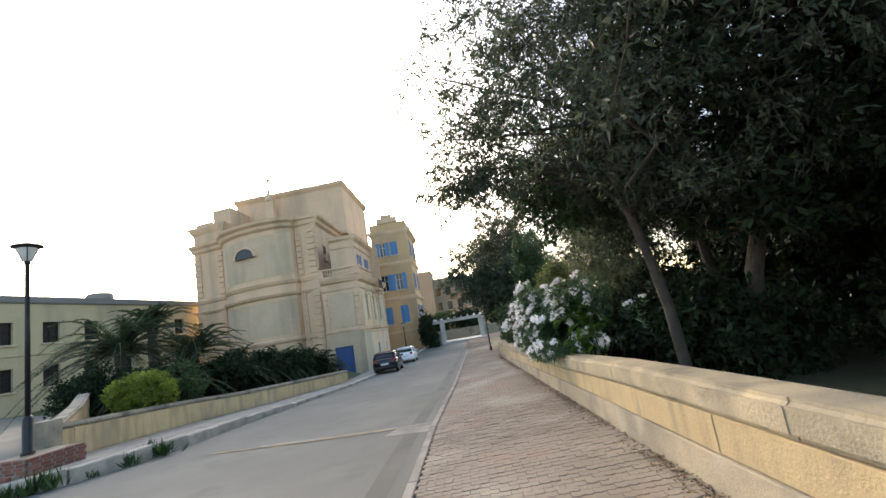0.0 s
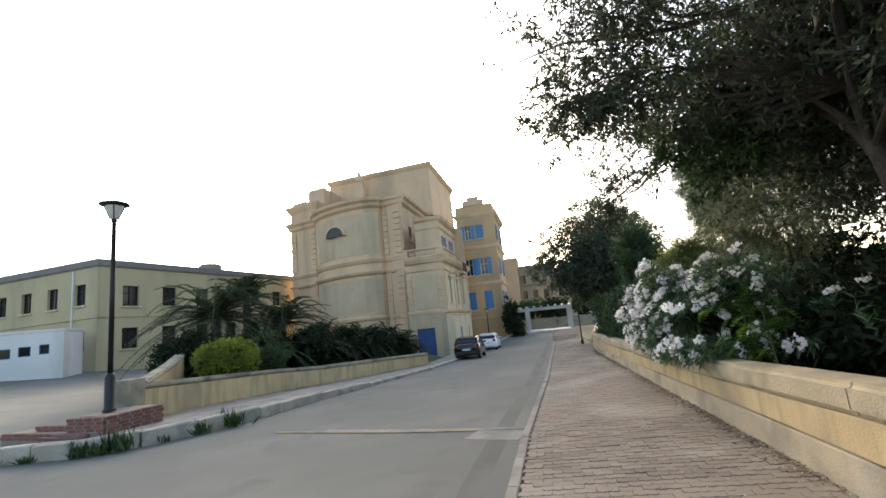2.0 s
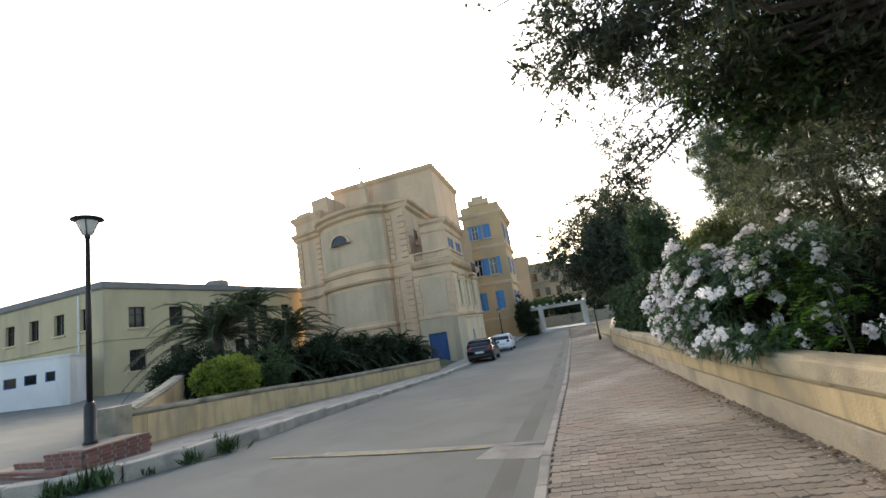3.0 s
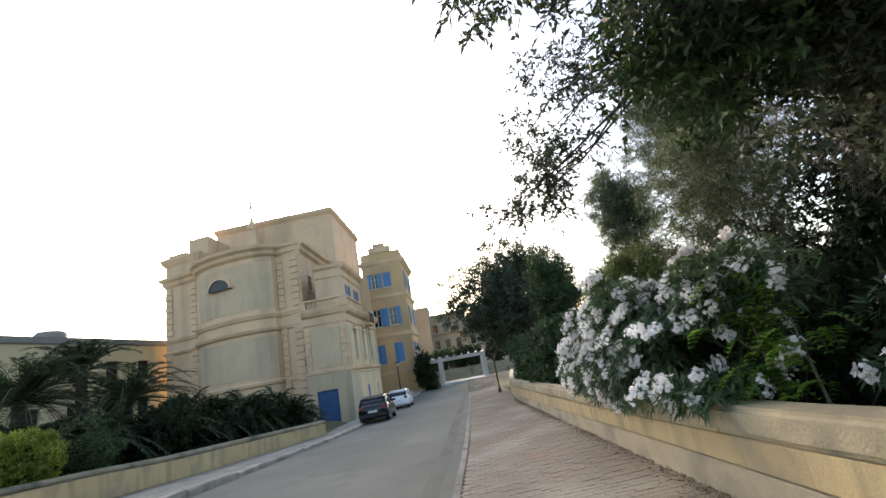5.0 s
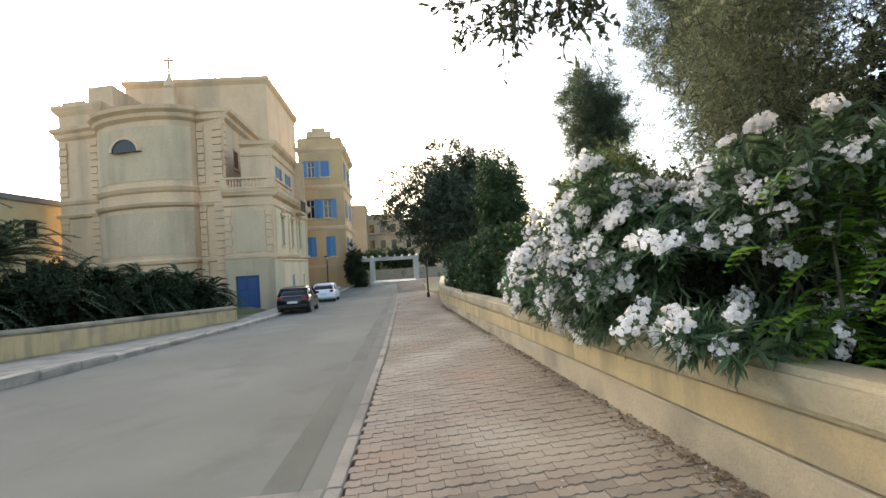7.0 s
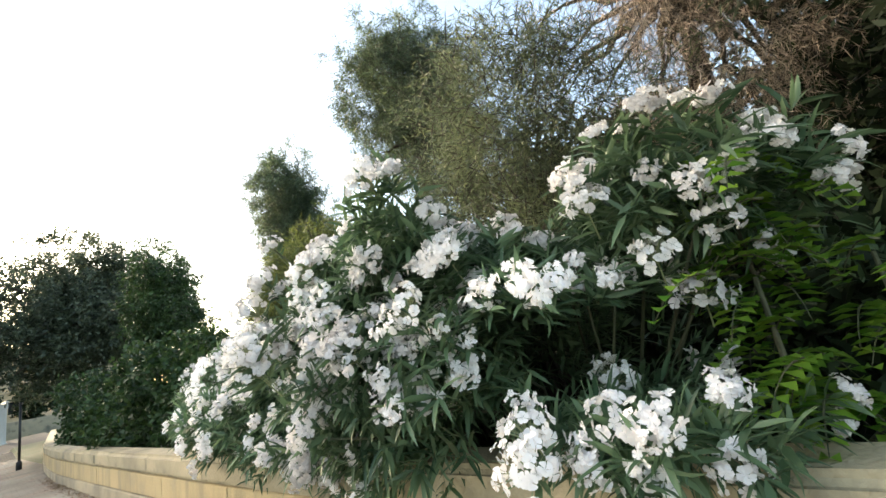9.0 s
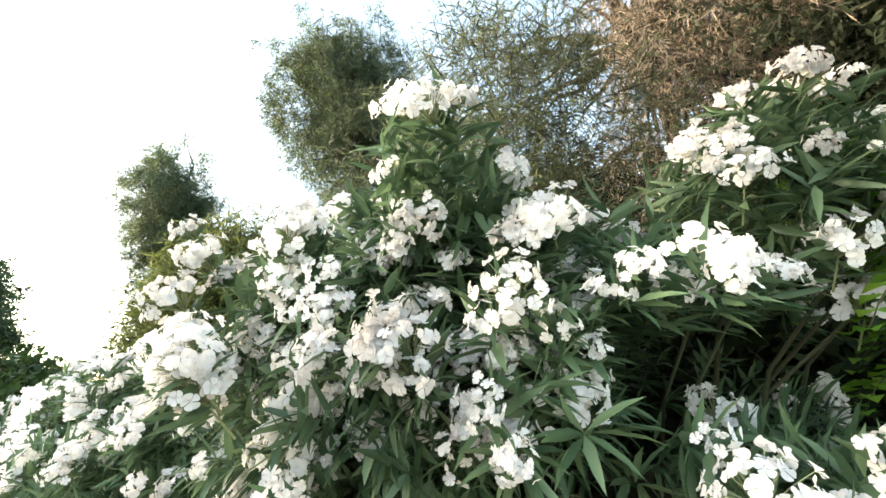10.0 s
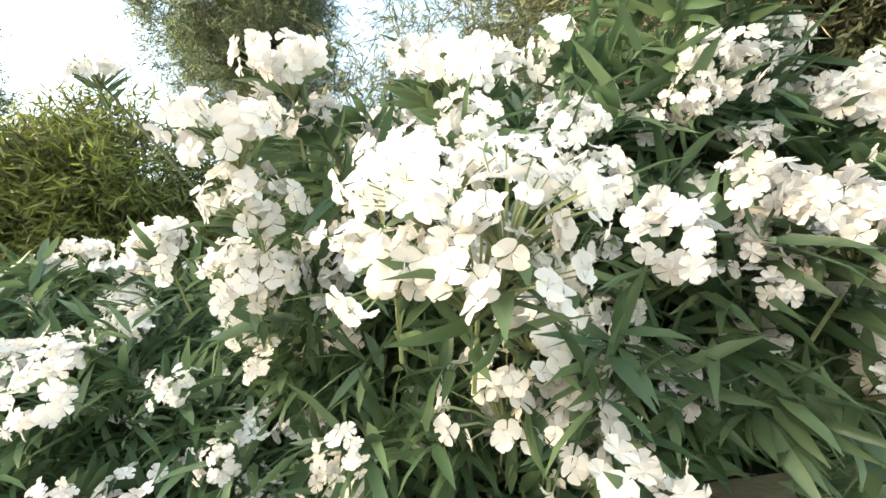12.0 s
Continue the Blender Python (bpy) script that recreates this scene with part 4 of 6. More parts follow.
# ---- the long ochre building up the side street, with its white gatehouse ----
def ochre_building():
    root = thing("ochre_building", "long two-storey ochre building with dark shuttered windows", "building")
    c = (-32.0, 28.0)
    yawL = math.degrees(math.atan2(-2.0, 23.0))
    mL = facing(-55.0, 30.0, 0, yawL)
    L = math.hypot(23, 2.0)
    holes = []
    for k in range(7):
        u = 2.0 + k * 3.1
        holes.append((u, u + 1.2, 5.4, 7.0))
        if k not in (2, 3):
            holes.append((u, u + 1.2, 2.0, 3.6))
    panel("wall", 0, L, -1.5, 8.2, holes, 0.4, mL, YELLOW, root)
    for h in holes:
        add_window(mL, *h, root, "", BLACK_METAL)
    LR = 22.0
    mR = facing(*c, 0, 83)
    holes = []
    for k in range(6):
        u = 1.8 + k * 3.3
        holes += [(u, u + 1.3, 5.2, 6.8), (u, u + 1.3, 1.9, 3.5)]
    panel("wall", 0, LR, -1.5, 8.2, holes, 0.4, mR, YELLOW, root)
    for h in holes:
        add_window(mR, *h, root, "", BLACK_METAL)
    end = (c[0] + LR * math.cos(radians(83)), c[1] + LR * math.sin(radians(83)))
    tp = [end, c, (-55.0, 30.0)][::-1]
    moulding("parapet", tp, [(-0.1, 8.2), (-0.18, 8.3), (-0.18, 8.75), (0.3, 8.75), (0.3, 8.2)], ROOFGREY, root)
    moulding("string_course", tp, [(-0.02, 4.3), (-0.1, 4.35), (-0.1, 4.6), (0.1, 4.6), (0.1, 4.3)], YELLOW, root)
    prism("roof", [(-55, 30.2), (-32.2, 28.2), end, (end[0] - 15, end[1] + 5), (-55, 45)], 8.0, 8.2, ROOFGREY, root)
    prism("wall", [(end[0] - 0.05, end[1]), (end[0] - 15, end[1] + 5), (end[0] - 15.2, end[1] + 4.6), (end[0] - 0.05, end[1] - 0.4)], -1.5, 8.75, YELLOW, root)
    lathe("water_tank", [(1.1, 8.2), (1.1, 9.6), (0.9, 9.8), (0.2, 9.9)], ROOFGREY, root, 14, pose(-33.5, 41, 0))
    box("drainpipe", 0.55, 0.65, -0.12, -0.02, -0.5, 8.1, FRAME_WHITE, root, 0, mL @ pose(L - 3.2, 0, 0))
    lathe("aerial", [(0.03, 8.7), (0.02, 10.9)], BLACK_METAL, root, 6, pose(-47, 31.5, 0))
    for k in range(4):
        box("aerial_rod", -47.5 + k * 0.06, -46.5 - k * 0.06, 31.48, 31.52, 9.9 + k * 0.25, 9.93 + k * 0.25, BLACK_METAL, root)
    return root


ochre_building()


def gatehouse():
    root = thing("gatehouse", "small white plastered gatehouse with three dark windows", "gatehouse")
    m = facing(-32.6, 21.85, 0, math.degrees(math.atan2(0.6, 0.8)))
    holes = [(0.55, 1.15, 1.9, 2.5), (1.5, 2.1, 1.95, 2.55), (2.5, 3.0, 2.0, 2.6)]
    panel("wall", 0, 3.7, 0.2, 3.4, holes, 0.3, m, WHITE, root)
    for h in holes:
        bm = bmesh.new()
        add_box(bm, h[0] + 0.02, h[1] - 0.02, 0.1, 0.12, h[2] + 0.02, h[3] - 0.02)
        bmesh.ops.transform(bm, matrix=m, verts=bm.verts)
        w = part("window", bm, DARK, root)
        bm = bmesh.new()
        for b in ((h[0], h[0] + 0.05, h[2], h[3]), (h[1] - 0.05, h[1], h[2], h[3]), (h[0], h[1], h[2], h[2] + 0.05), (h[0], h[1], h[3] - 0.05, h[3])):
            add_box(bm, b[0], b[1], 0.04, 0.09, b[2], b[3])
        bmesh.ops.transform(bm, matrix=m, verts=bm.verts)
        part("window_frame", bm, BLUE, w)
    box("wall", 0, 0.3, 0.3, 3.5, 0.2, 3.4, WHITE, root, 0, m)
    box("wall", 3.4, 3.7, 0.3, 3.5, 0.2, 3.4, WHITE, root, 0, m)
    box("roof", -0.05, 3.75, -0.05, 3.55, 3.4, 3.52, WHITE, root, 0, m)
    gate = thing("blue_gate", "tall blue metal gate standing half open", "gate")
    for u0 in (-2.6, -1.3):
        leaf = box("gate_leaf", u0, u0 + 1.25, 0.1, 0.14, 0.5, 3.1, BLUE, gate, 0, m)
        for k in range(7):
            box("gate_bar", u0 + 0.08 + k * 0.18, u0 + 0.13 + k * 0.18, 0.06, 0.1, 0.55, 3.05, BLUE, leaf, 0, m)
        for z in (0.55, 1.75, 2.95):
            box("gate_rail", u0, u0 + 1.25, 0.045, 0.09, z, z + 0.1, BLUE, leaf, 0, m)
    return root


gatehouse()


# ---- lamp posts ----
def street_lamp(x, y, z, h, name, label, lean=0.0):
    root = thing(name, label, "street lamp", pose(x, y, z, 0, lean, 0))
    lathe("base", [(0.13, 0), (0.13, 0.05), (0.105, 0.08), (0.105, 0.75), (0.085, 0.8), (0.06, 0.84)], BLACK_METAL, root, 14)
    lathe("pole", [(0.055, 0.8), (0.052, h * 0.6), (0.042, h - 0.5), (0.06, h - 0.48), (0.06, h - 0.42)], BLACK_METAL, root, 12)
    lathe("lantern", [(0.07, h - 0.42), (0.10, h - 0.36), (0.19, h - 0.14), (0.2, h - 0.1)], LAMP_GLASS, root, 14, None, "cloudy tapered lamp glass")
    for k in range(4):
        a = math.pi / 4 + k * math.pi / 2
        bm = bmesh.new()
        add_tube(bm, [(0.08 * math.cos(a), 0.08 * math.sin(a), h - 0.42), (0.205 * math.cos(a), 0.205 * math.sin(a), h - 0.1)], [0.012, 0.012], 5)
        part("bracket", bm, BLACK_METAL, root)
    lathe("shade", [(0.2, h - 0.11), (0.31, h - 0.07), (0.3, h - 0.045), (0.16, h - 0.0), (0.05, h + 0.03)], BLACK_METAL, root, 18, None, "wide dark lamp cap")
    return root


street_lamp(-9.46, 10.42, 0.36, 4.82, "street_lamp", "black street lamp with flared cap standing on a brick planter")


def path_post():
    z = pave(2.25, 33)
    root = thing("post", "short black metal post beside the wall, leaning slightly", "post", pose(2.26, 33.0, z - 0.02))
    lathe("base", [(0.09, 0), (0.09, 0.3), (0.05, 0.35)], BLACK_METAL, root, 10)
    lathe("pole", [(0.045, 0.3), (0.04, 2.4)], BLACK_METAL, root, 10)
    lathe("cap", [(0.05, 2.4), (0.06, 2.43), (0.02, 2.5)], BLACK_METAL, root, 10)


path_post()
zz = left_pave(-6.4, 50)
street_lamp(-6.2, 50.5, zz, 3.3, "street_lamp", "slim dark street lamp in front of the tower")


# ---- brick planter at the corner ----
def brick_planter():
    root = thing("brick_planter", "stepped red brick planter holding the lamp post", "planter")
    zg = left_pave(-9.6, 10.5)
    r = random.Random(5)
    me = {}

    def brick(L):
        if L not in me:
            bm = bmesh.new()
            add_box(bm, -L / 2, L / 2, -0.05, 0.05, -0.032, 0.032, 0.005)
            me[L] = bpy.data.meshes.new("brick")
            bm.to_mesh(me[L])
            bm.free()
            me[L].materials.append(BRICK)
        return me[L]

    def run(ax, ay, bx, by, z0, rows):
        n = max(1, int(math.hypot(bx - ax, by - ay) / 0.225))
        ang = math.degrees(math.atan2(by - ay, bx - ax))
        d = math.hypot(bx - ax, by - ay)
        box("mortar", 0.012, d - 0.012, -0.044, 0.044, -0.2, rows * 0.074 - 0.012, MORTAR, root, m=pose(ax, ay, z0, 0, 0, ang))
        for j in range(rows):
            for i in range(n):
                f = (i + 0.5 + (0.25 if j % 2 else -0.25) * 0.5) / n
                ob = new("brick", brick(0.215))
                ob.matrix_world = pose(ax + (bx - ax) * f, ay + (by - ay) * f, z0 + 0.035 + j * 0.074, r.uniform(-0.6, 0.6), r.uniform(-0.4, 0.4), ang + r.uniform(-0.6, 0.6))
                ob.parent = root

    prism("soil", [(-9.09, 10.05), (-9.0, 11.2), (-9.9, 11.3), (-10.0, 10.2)], zg - 0.3, zg + 0.375, PALE_SOIL, root)
    run(-9.05, 10.0, -8.95, 11.3, zg, 5)
    run(-10.1, 10.05, -9.05, 10.0, zg, 5)
    run(-11.4, 10.35, -10.1, 10.2, zg - 0.02, 3)
    run(-12.2, 10.2, -9.2, 9.75, zg - 0.04, 2)
    prism("soil", [(-12.1, 10.25), (-9.2, 9.82), (-9.15, 10.0), (-10.1, 10.1), (-12.0, 10.6)], zg - 0.3, zg + 0.085, PALE_SOIL, root)


brick_planter()
lwp = prism("gate_pillar", [(-10.25, 11.15), (-9.72, 11.15), (-9.72, 11.55), (-10.25, 11.55)], -0.3, 0.95, LIME_TOP)
tagged(lwp, "stout grey stone pillar ending the roadside wall", "pillar")
# garden wall that climbs along the side street
SW = [(-10.3, 11.7), (-12, 14.2), (-15, 18), (-18, 21.5), (-22, 25.5)]
block_wall("wall_side", "dark stained garden wall climbing beside the side street", SW, road_z, lambda y: lerp([(11.7, 0.85), (14.2, 1.1), (18, 1.45), (21.5, 1.75), (25.5, 2.1)], y), -1, lambda y: 0.25, 0.14, 1.3, 13)


# ---- concrete pergola at the end of the street ----
def pergola():
    root = thing("pergola", "pale concrete pergola with a flat roof slab on posts", "pergola")
    z = -0.62
    for x in (-2.0, 2.75):
        for y in (53.0, 57.0):
            box("post", x - 0.19, x + 0.19, y - 0.19, y + 0.19, z - 0.2, z + 2.3, CONCRETE, root, 0.02)
    for y in (53.0, 57.0):
        box("beam", -3.1, 3.0, y - 0.2, y + 0.2, z + 2.3, z + 2.65, CONCRETE, root, 0.02)
    for k in range(8):
        x = -2.9 + k * 0.82
        box("rafter", x, x + 0.16, 52.5, 57.5, z + 2.65, z + 2.85, CONCRETE, root, 0.01)
    box("step", -2.2, 3.0, 52.4, 57.6, z - 0.3, z + 0.06, CONCRETE, root, 0.02)


pergola()
bw = box("boundary_wall", -6, 12, 62, 62.4, -1.2, 0.6, LIME_TOP, None, 0.02)
tagged(bw, "low stone wall closing the street behind the pergola", "wall", kind="structure")


def far_town():
    r = random.Random(21)
    for k, (x, y, w, d, h) in enumerate([(-9, 92, 9, 9, 12.5), (-1, 96, 8, 9, 11), (7, 99, 9, 9, 10), (-19, 96, 9, 9, 11), (16, 105, 10, 9, 9), (-30, 100, 11, 9, 9.5)]):
        root = thing("town_house", "distant sand-coloured stone house with small windows", "house", group="houses of the far town")
        m = facing(x - w / 2, y, 0, 0)
        holes = [(0.8 + i * 2.2, 1.8 + i * 2.2, 1.2 + j * 3.2, 2.9 + j * 3.2) for i in range(int((w - 1) / 2.2)) for j in range(int((h - 1) / 3.2))]
        panel("wall", 0, w, -1.5, h, holes, 0.4, m, WATERTANK, root)
        for hh in holes:
            win = box("window", hh[0], hh[1], 0.2, 0.25, hh[2], hh[3], DARK, root, 0, m)
            box("balcony", hh[0] - 0.3, hh[1] + 0.3, -0.5, 0, hh[2] - 0.3, hh[2] - 0.15, WATERTANK, win, 0, m)
        box("wall", 0, 0.4, 0.4, d, -1.5, h, WATERTANK, root, 0, m)
        box("wall", w - 0.4, w, 0.4, d, -1.5, h, WATERTANK, root, 0, m)
        box("roof", -0.1, w + 0.1, -0.1, d, h, h + 0.4, WATERTANK, root, 0, m)


far_town()


# ---- parked cars ----
def loft(bm, sections):
    """Closed skins through sections of equal length, ends capped."""
    rings = [[bm.verts.new(p) for p in s] for s in sections]
    n = len(rings[0])
    for a, b in zip(rings, rings[1:]):
        for k in range(n):
            bm.faces.new((a[k], a[(k + 1) % n], b[(k + 1) % n], b[k]))
    bm.faces.new(rings[0][::-1])
    bm.faces.new(rings[-1])


def car(x, y, yaw, paint, label):
    root = thing("parked_car", label, "car", pose(x, y, road_z(x, y) + 0.0, -1.7, 0, yaw), group="cars parked along the kerb")
    W = 0.83

    def sec(yy, w, lo, mid, hi):
        return [(-w * 0.92, yy, lo), (-w, yy, lo + 0.12), (-w, yy, mid), (-w * 0.93, yy, hi), (-w * 0.5, yy, hi + 0.02), (w * 0.5, yy, hi + 0.02), (w * 0.93, yy, hi), (w, yy, mid), (w, yy, lo + 0.12), (w * 0.92, yy, lo)]

    bm = bmesh.new()
    loft(bm, [sec(0.0, W * 0.86, 0.32, 0.6, 0.82), sec(0.1, W * 0.95, 0.24, 0.66, 0.92), sec(0.5, W, 0.2, 0.7, 0.95), sec(1.3, W, 0.2, 0.7, 0.93), sec(2.4, W, 0.2, 0.68, 0.9),
              sec(2.9, W, 0.2, 0.66, 0.87), sec(3.5, W * 0.97, 0.22, 0.6, 0.76), sec(3.8, W * 0.88, 0.26, 0.5, 0.64), sec(3.9, W * 0.75, 0.3, 0.44, 0.54)])
    bmesh.ops.bevel(bm, geom=[e for e in bm.edges if e.calc_face_angle(0) > 0.7], offset=0.025, segments=2, affect="EDGES")
    part("body", bm, paint, root, "", True)

    def cab(yy, w, z):
        return [(-w, yy, 0.9), (-w * 0.8, yy, z - 0.02), (-w * 0.6, yy, z), (w * 0.6, yy, z), (w * 0.8, yy, z - 0.02), (w, yy, 0.9)]

    bm = bmesh.new()
    loft(bm, [cab(0.1, W * 0.86, 0.93), cab(0.62, W * 0.93, 1.30), cab(1.05, W * 0.96, 1.375), cab(1.6, W * 0.97, 1.385), cab(2.1, W * 0.96, 1.32), cab(2.85, W * 0.92, 0.92)])
    part("glasshouse", bm, DARK, root, "dark tinted windows", True)
    bm = bmesh.new()

    def top(yy, w, z):
        return [(-w * 0.84, yy, z - 0.09), (-w * 0.81, yy, z), (-w * 0.6, yy, z + 0.022), (w * 0.6, yy, z + 0.022), (w * 0.81, yy, z), (w * 0.84, yy, z - 0.09)]

    loft(bm, [top(0.5, W * 0.94, 1.285), top(0.65, W * 0.95, 1.32), top(1.05, W * 0.96, 1.38), top(1.6, W * 0.97, 1.388), top(2.15, W * 0.96, 1.32)])
    part("roof", bm, paint, root, "", True)
    for s in (-1, 1):
        for pts in (((0.14, 0.88, 0.93), (0.55, 0.8, 1.29)), ((1.35, 0.98, 0.92), (1.4, 0.79, 1.375)), ((2.15, 0.77, 1.32), (2.88, 0.92, 0.91))):
            bm = bmesh.new()
            add_tube(bm, [(s * W * w, yy, z) for yy, w, z in pts], [0.045, 0.04], 6)
            part("pillar", bm, paint, root)
        box("door_mirror", s * (W + 0.1) - 0.08, s * (W + 0.1) + 0.08, 2.25, 2.35, 0.92, 1.05, paint, root, 0.03)
        box("tail_light", s * 0.6 - 0.12, s * 0.6 + 0.12, -0.01, 0.12, 0.72, 0.9, RED_GLASS, root, 0.02)
        box("door_handle", s * W - 0.015, s * W + 0.015, 1.5, 1.66, 0.78, 0.81, paint, root, 0.006)
        for yy in (0.72, 3.15):
            wm = pose(s * (W - 0.12), yy, 0.3, 0, 90, 0)
            wheel = lathe("wheel", [(0.2, -0.1), (0.29, -0.1), (0.305, -0.06), (0.305, 0.06), (0.29, 0.1), (0.2, 0.1)], TYRE, root, 20, wm, "black tyre")
            lathe("rim", [(0.05, -0.112), (0.19, -0.106), (0.2, -0.08), (0.2, 0.08), (0.19, 0.106), (0.05, 0.112)], RIM, wheel, 14, wm)
    box("number_plate", -0.25, 0.25, -0.02, 0.02, 0.55, 0.66, PLATE, root, 0.004)
    box("bumper", -0.72, 0.72, -0.03, 0.06, 0.32, 0.48, paint, root, 0.03)
    box("wiper", -0.3, 0.05, 0.2, 0.22, 1.0, 1.02, TYRE, root)


car(-4.95, 29.6, 1.5, CAR_BLACK, "black hatchback parked beside the kerb")
car(-5.0, 39.6, 1.0, CAR_WHITE, "white hatchback parked beside the kerb")


# ---- trees, palms and shrubs ----
def tree(name, label, foot, trunk, r0, centre, radii, clumps, per, spread, length, width, leaf, seed, limbs=14, keep=None, hollow=0.35, droop=0.2, bark=None, lobes=9):
    root = thing(name, label, "tree", pose(*foot))
    inv = root.matrix_world.inverted()
    bm = bmesh.new()
    pts = [foot] + trunk
    add_tube(bm, [inv @ Vector(p) for p in pts], [r0 * (1 - 0.45 * k / (len(pts) - 1)) for k in range(len(pts))], 10)
    part("trunk", bm, bark or BARK, root, "", True)
    c = inv @ Vector(centre)
    kp = None
    if keep:
        kp = lambda x, y, z: keep(x + foot[0], y + foot[1], z + foot[2])
    cc = crown("crown", tuple(c), radii, clumps, per, spread, length, width, leaf, root, seed, hollow, kp, droop, lobes=lobes)
    rr = random.Random(seed)
    top = inv @ Vector(trunk[-1])
    add_limbs(top, [tuple(cc[i]) for i in rr.sample(range(len(cc)), min(limbs, len(cc)))], r0 * 0.45, seed, root, bark or BARK)
    mid = inv @ Vector(trunk[len(trunk) // 2])
    add_limbs(mid, [tuple(cc[i]) for i in rr.sample(range(len(cc)), min(limbs // 3, len(cc)))], r0 * 0.35, seed + 1, root, bark or BARK)
    return root


def gz(x, y):
    return land(x, y)


# the grey-green tree that leans out over the wall
near_tree = tree("garden_tree", "grey-green leaning tree overhanging the wall and footway", (3.55, 6.95, gz(3.55, 6.95)), [(3.47, 6.88, 1.4), (3.36, 6.85, 2.1), (3.22, 6.8, 2.75), (3.08, 6.66, 3.4), (3.1, 6.6, 4.1)], 0.085,
     (4.3, 6.6, 5.2), (4.7, 5.4, 3.2), 1500, 72, 0.26, 0.085, 0.027, LEAF_OLIVE, 31, 40,
     keep=lambda x, y, z: z > 2.6 + 0.1 * max(0, 3 - x) + 0.12 * max(0, 1.2 - x) and (x > 1.0 or z > 2.95) and x > -0.5 + 0.6 * max(0, 4.4 - z) + 1.6 * max(0, y - 6.6), hollow=0.25)
o = near_tree.matrix_world.translation
SPRAYS = (((1.2, 9.1, 3.0), (0.55, 0.5, 0.3), 30), ((1.55, 9.3, 3.6), (0.55, 0.5, 0.4), 30), ((2.0, 9.4, 4.5), (0.6, 0.6, 0.4), 36), ((0.95, 6.7, 3.55), (0.65, 0.8, 0.4), 60),
          ((1.2, 6.6, 3.7), (0.8, 0.9, 0.6), 60), ((2.2, 8.2, 3.6), (0.6, 0.5, 0.6), 40), ((1.1, 6.5, 4.4), (0.75, 0.8, 0.6), 70))
for k, (p, q, n) in enumerate(SPRAYS):
    c = Vector(p) - o
    cc = crown("spray", tuple(c), q, n, 45, 0.16, 0.07, 0.024, LEAF_OLIVE, near_tree, 130 + k, 0.2)
    add_limbs(Vector((3.1, 6.65, 3.3)) - o, [tuple(c), tuple(cc[0]), tuple(cc[5])], 0.03, 140 + k, near_tree, BARK)
add_limbs(Vector((3.25, 6.82, 2.65)) - o, [Vector((2.35, 7.0, 3.9)) - o, Vector((2.9, 7.6, 4.2)) - o, Vector((4.1, 6.9, 4.0)) - o], 0.05, 151, near_tree, BARK)
# its shaded side above the wall: darker leaves on the first spray paint the shade
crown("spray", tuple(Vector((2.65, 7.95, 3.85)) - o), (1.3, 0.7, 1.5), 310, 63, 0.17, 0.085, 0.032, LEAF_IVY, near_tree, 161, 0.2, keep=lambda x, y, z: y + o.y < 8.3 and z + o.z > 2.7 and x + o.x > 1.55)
crown("spray", tuple(Vector((3.45, 7.55, 3.5)) - o), (1.2, 1.05, 1.7), 330, 63, 0.2, 0.085, 0.03, LEAF_OLIVE, near_tree, 160, 0.3, keep=lambda x, y, z: y + o.y < 8.25 and z + o.z > 2.15)
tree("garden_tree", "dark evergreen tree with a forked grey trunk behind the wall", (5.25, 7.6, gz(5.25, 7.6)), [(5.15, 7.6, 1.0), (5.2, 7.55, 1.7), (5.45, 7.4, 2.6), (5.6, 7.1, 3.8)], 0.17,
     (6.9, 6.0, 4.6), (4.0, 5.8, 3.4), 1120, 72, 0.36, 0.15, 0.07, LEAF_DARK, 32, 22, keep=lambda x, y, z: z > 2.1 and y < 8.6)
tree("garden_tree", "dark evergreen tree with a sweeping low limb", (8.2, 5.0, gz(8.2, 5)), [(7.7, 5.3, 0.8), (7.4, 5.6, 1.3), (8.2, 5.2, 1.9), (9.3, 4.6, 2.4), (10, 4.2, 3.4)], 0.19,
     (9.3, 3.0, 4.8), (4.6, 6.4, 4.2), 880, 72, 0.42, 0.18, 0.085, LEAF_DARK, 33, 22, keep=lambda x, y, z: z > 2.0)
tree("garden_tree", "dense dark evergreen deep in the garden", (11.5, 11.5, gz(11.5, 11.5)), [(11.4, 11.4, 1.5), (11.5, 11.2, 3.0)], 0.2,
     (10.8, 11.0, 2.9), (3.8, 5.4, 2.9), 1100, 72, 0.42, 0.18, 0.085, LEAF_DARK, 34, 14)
tree("pine_tree", "young pine with tufted grey-green needles", (5.9, 13.5, gz(5.9, 13.5)), [(5.9, 13.5, 2.2), (5.85, 13.45, 4.6)], 0.1,
     (6.0, 13.5, 5.0), (1.55, 1.45, 2.4), 950, 108, 0.17, 0.095, 0.011, LEAF_PINE, 35, 24, lobes=14)
tree("pine_tree", "slender young pine with pale green tufts above the shrubs", (6.5, 18.7, gz(6.5, 18.7)), [(6.5, 18.7, 2.8), (6.45, 18.6, 5.4)], 0.11,
     (6.4, 18.7, 5.35), (1.2, 1.2, 2.1), 560, 108, 0.2, 0.12, 0.014, LEAF_PINE, 36, 18, lobes=12)
tree("pine_tree", "half-dry pine with brown drooping twigs", (5.6, 9.2, gz(5.6, 9.2)), [(5.5, 9.2, 2.0), (5.4, 9.2, 4.4)], 0.13,
     (5.0, 9.15, 4.1), (1.9, 1.9, 1.7), 400, 90, 0.26, 0.11, 0.006, TWIG, 37, 60, hollow=0.2, droop=0.5)
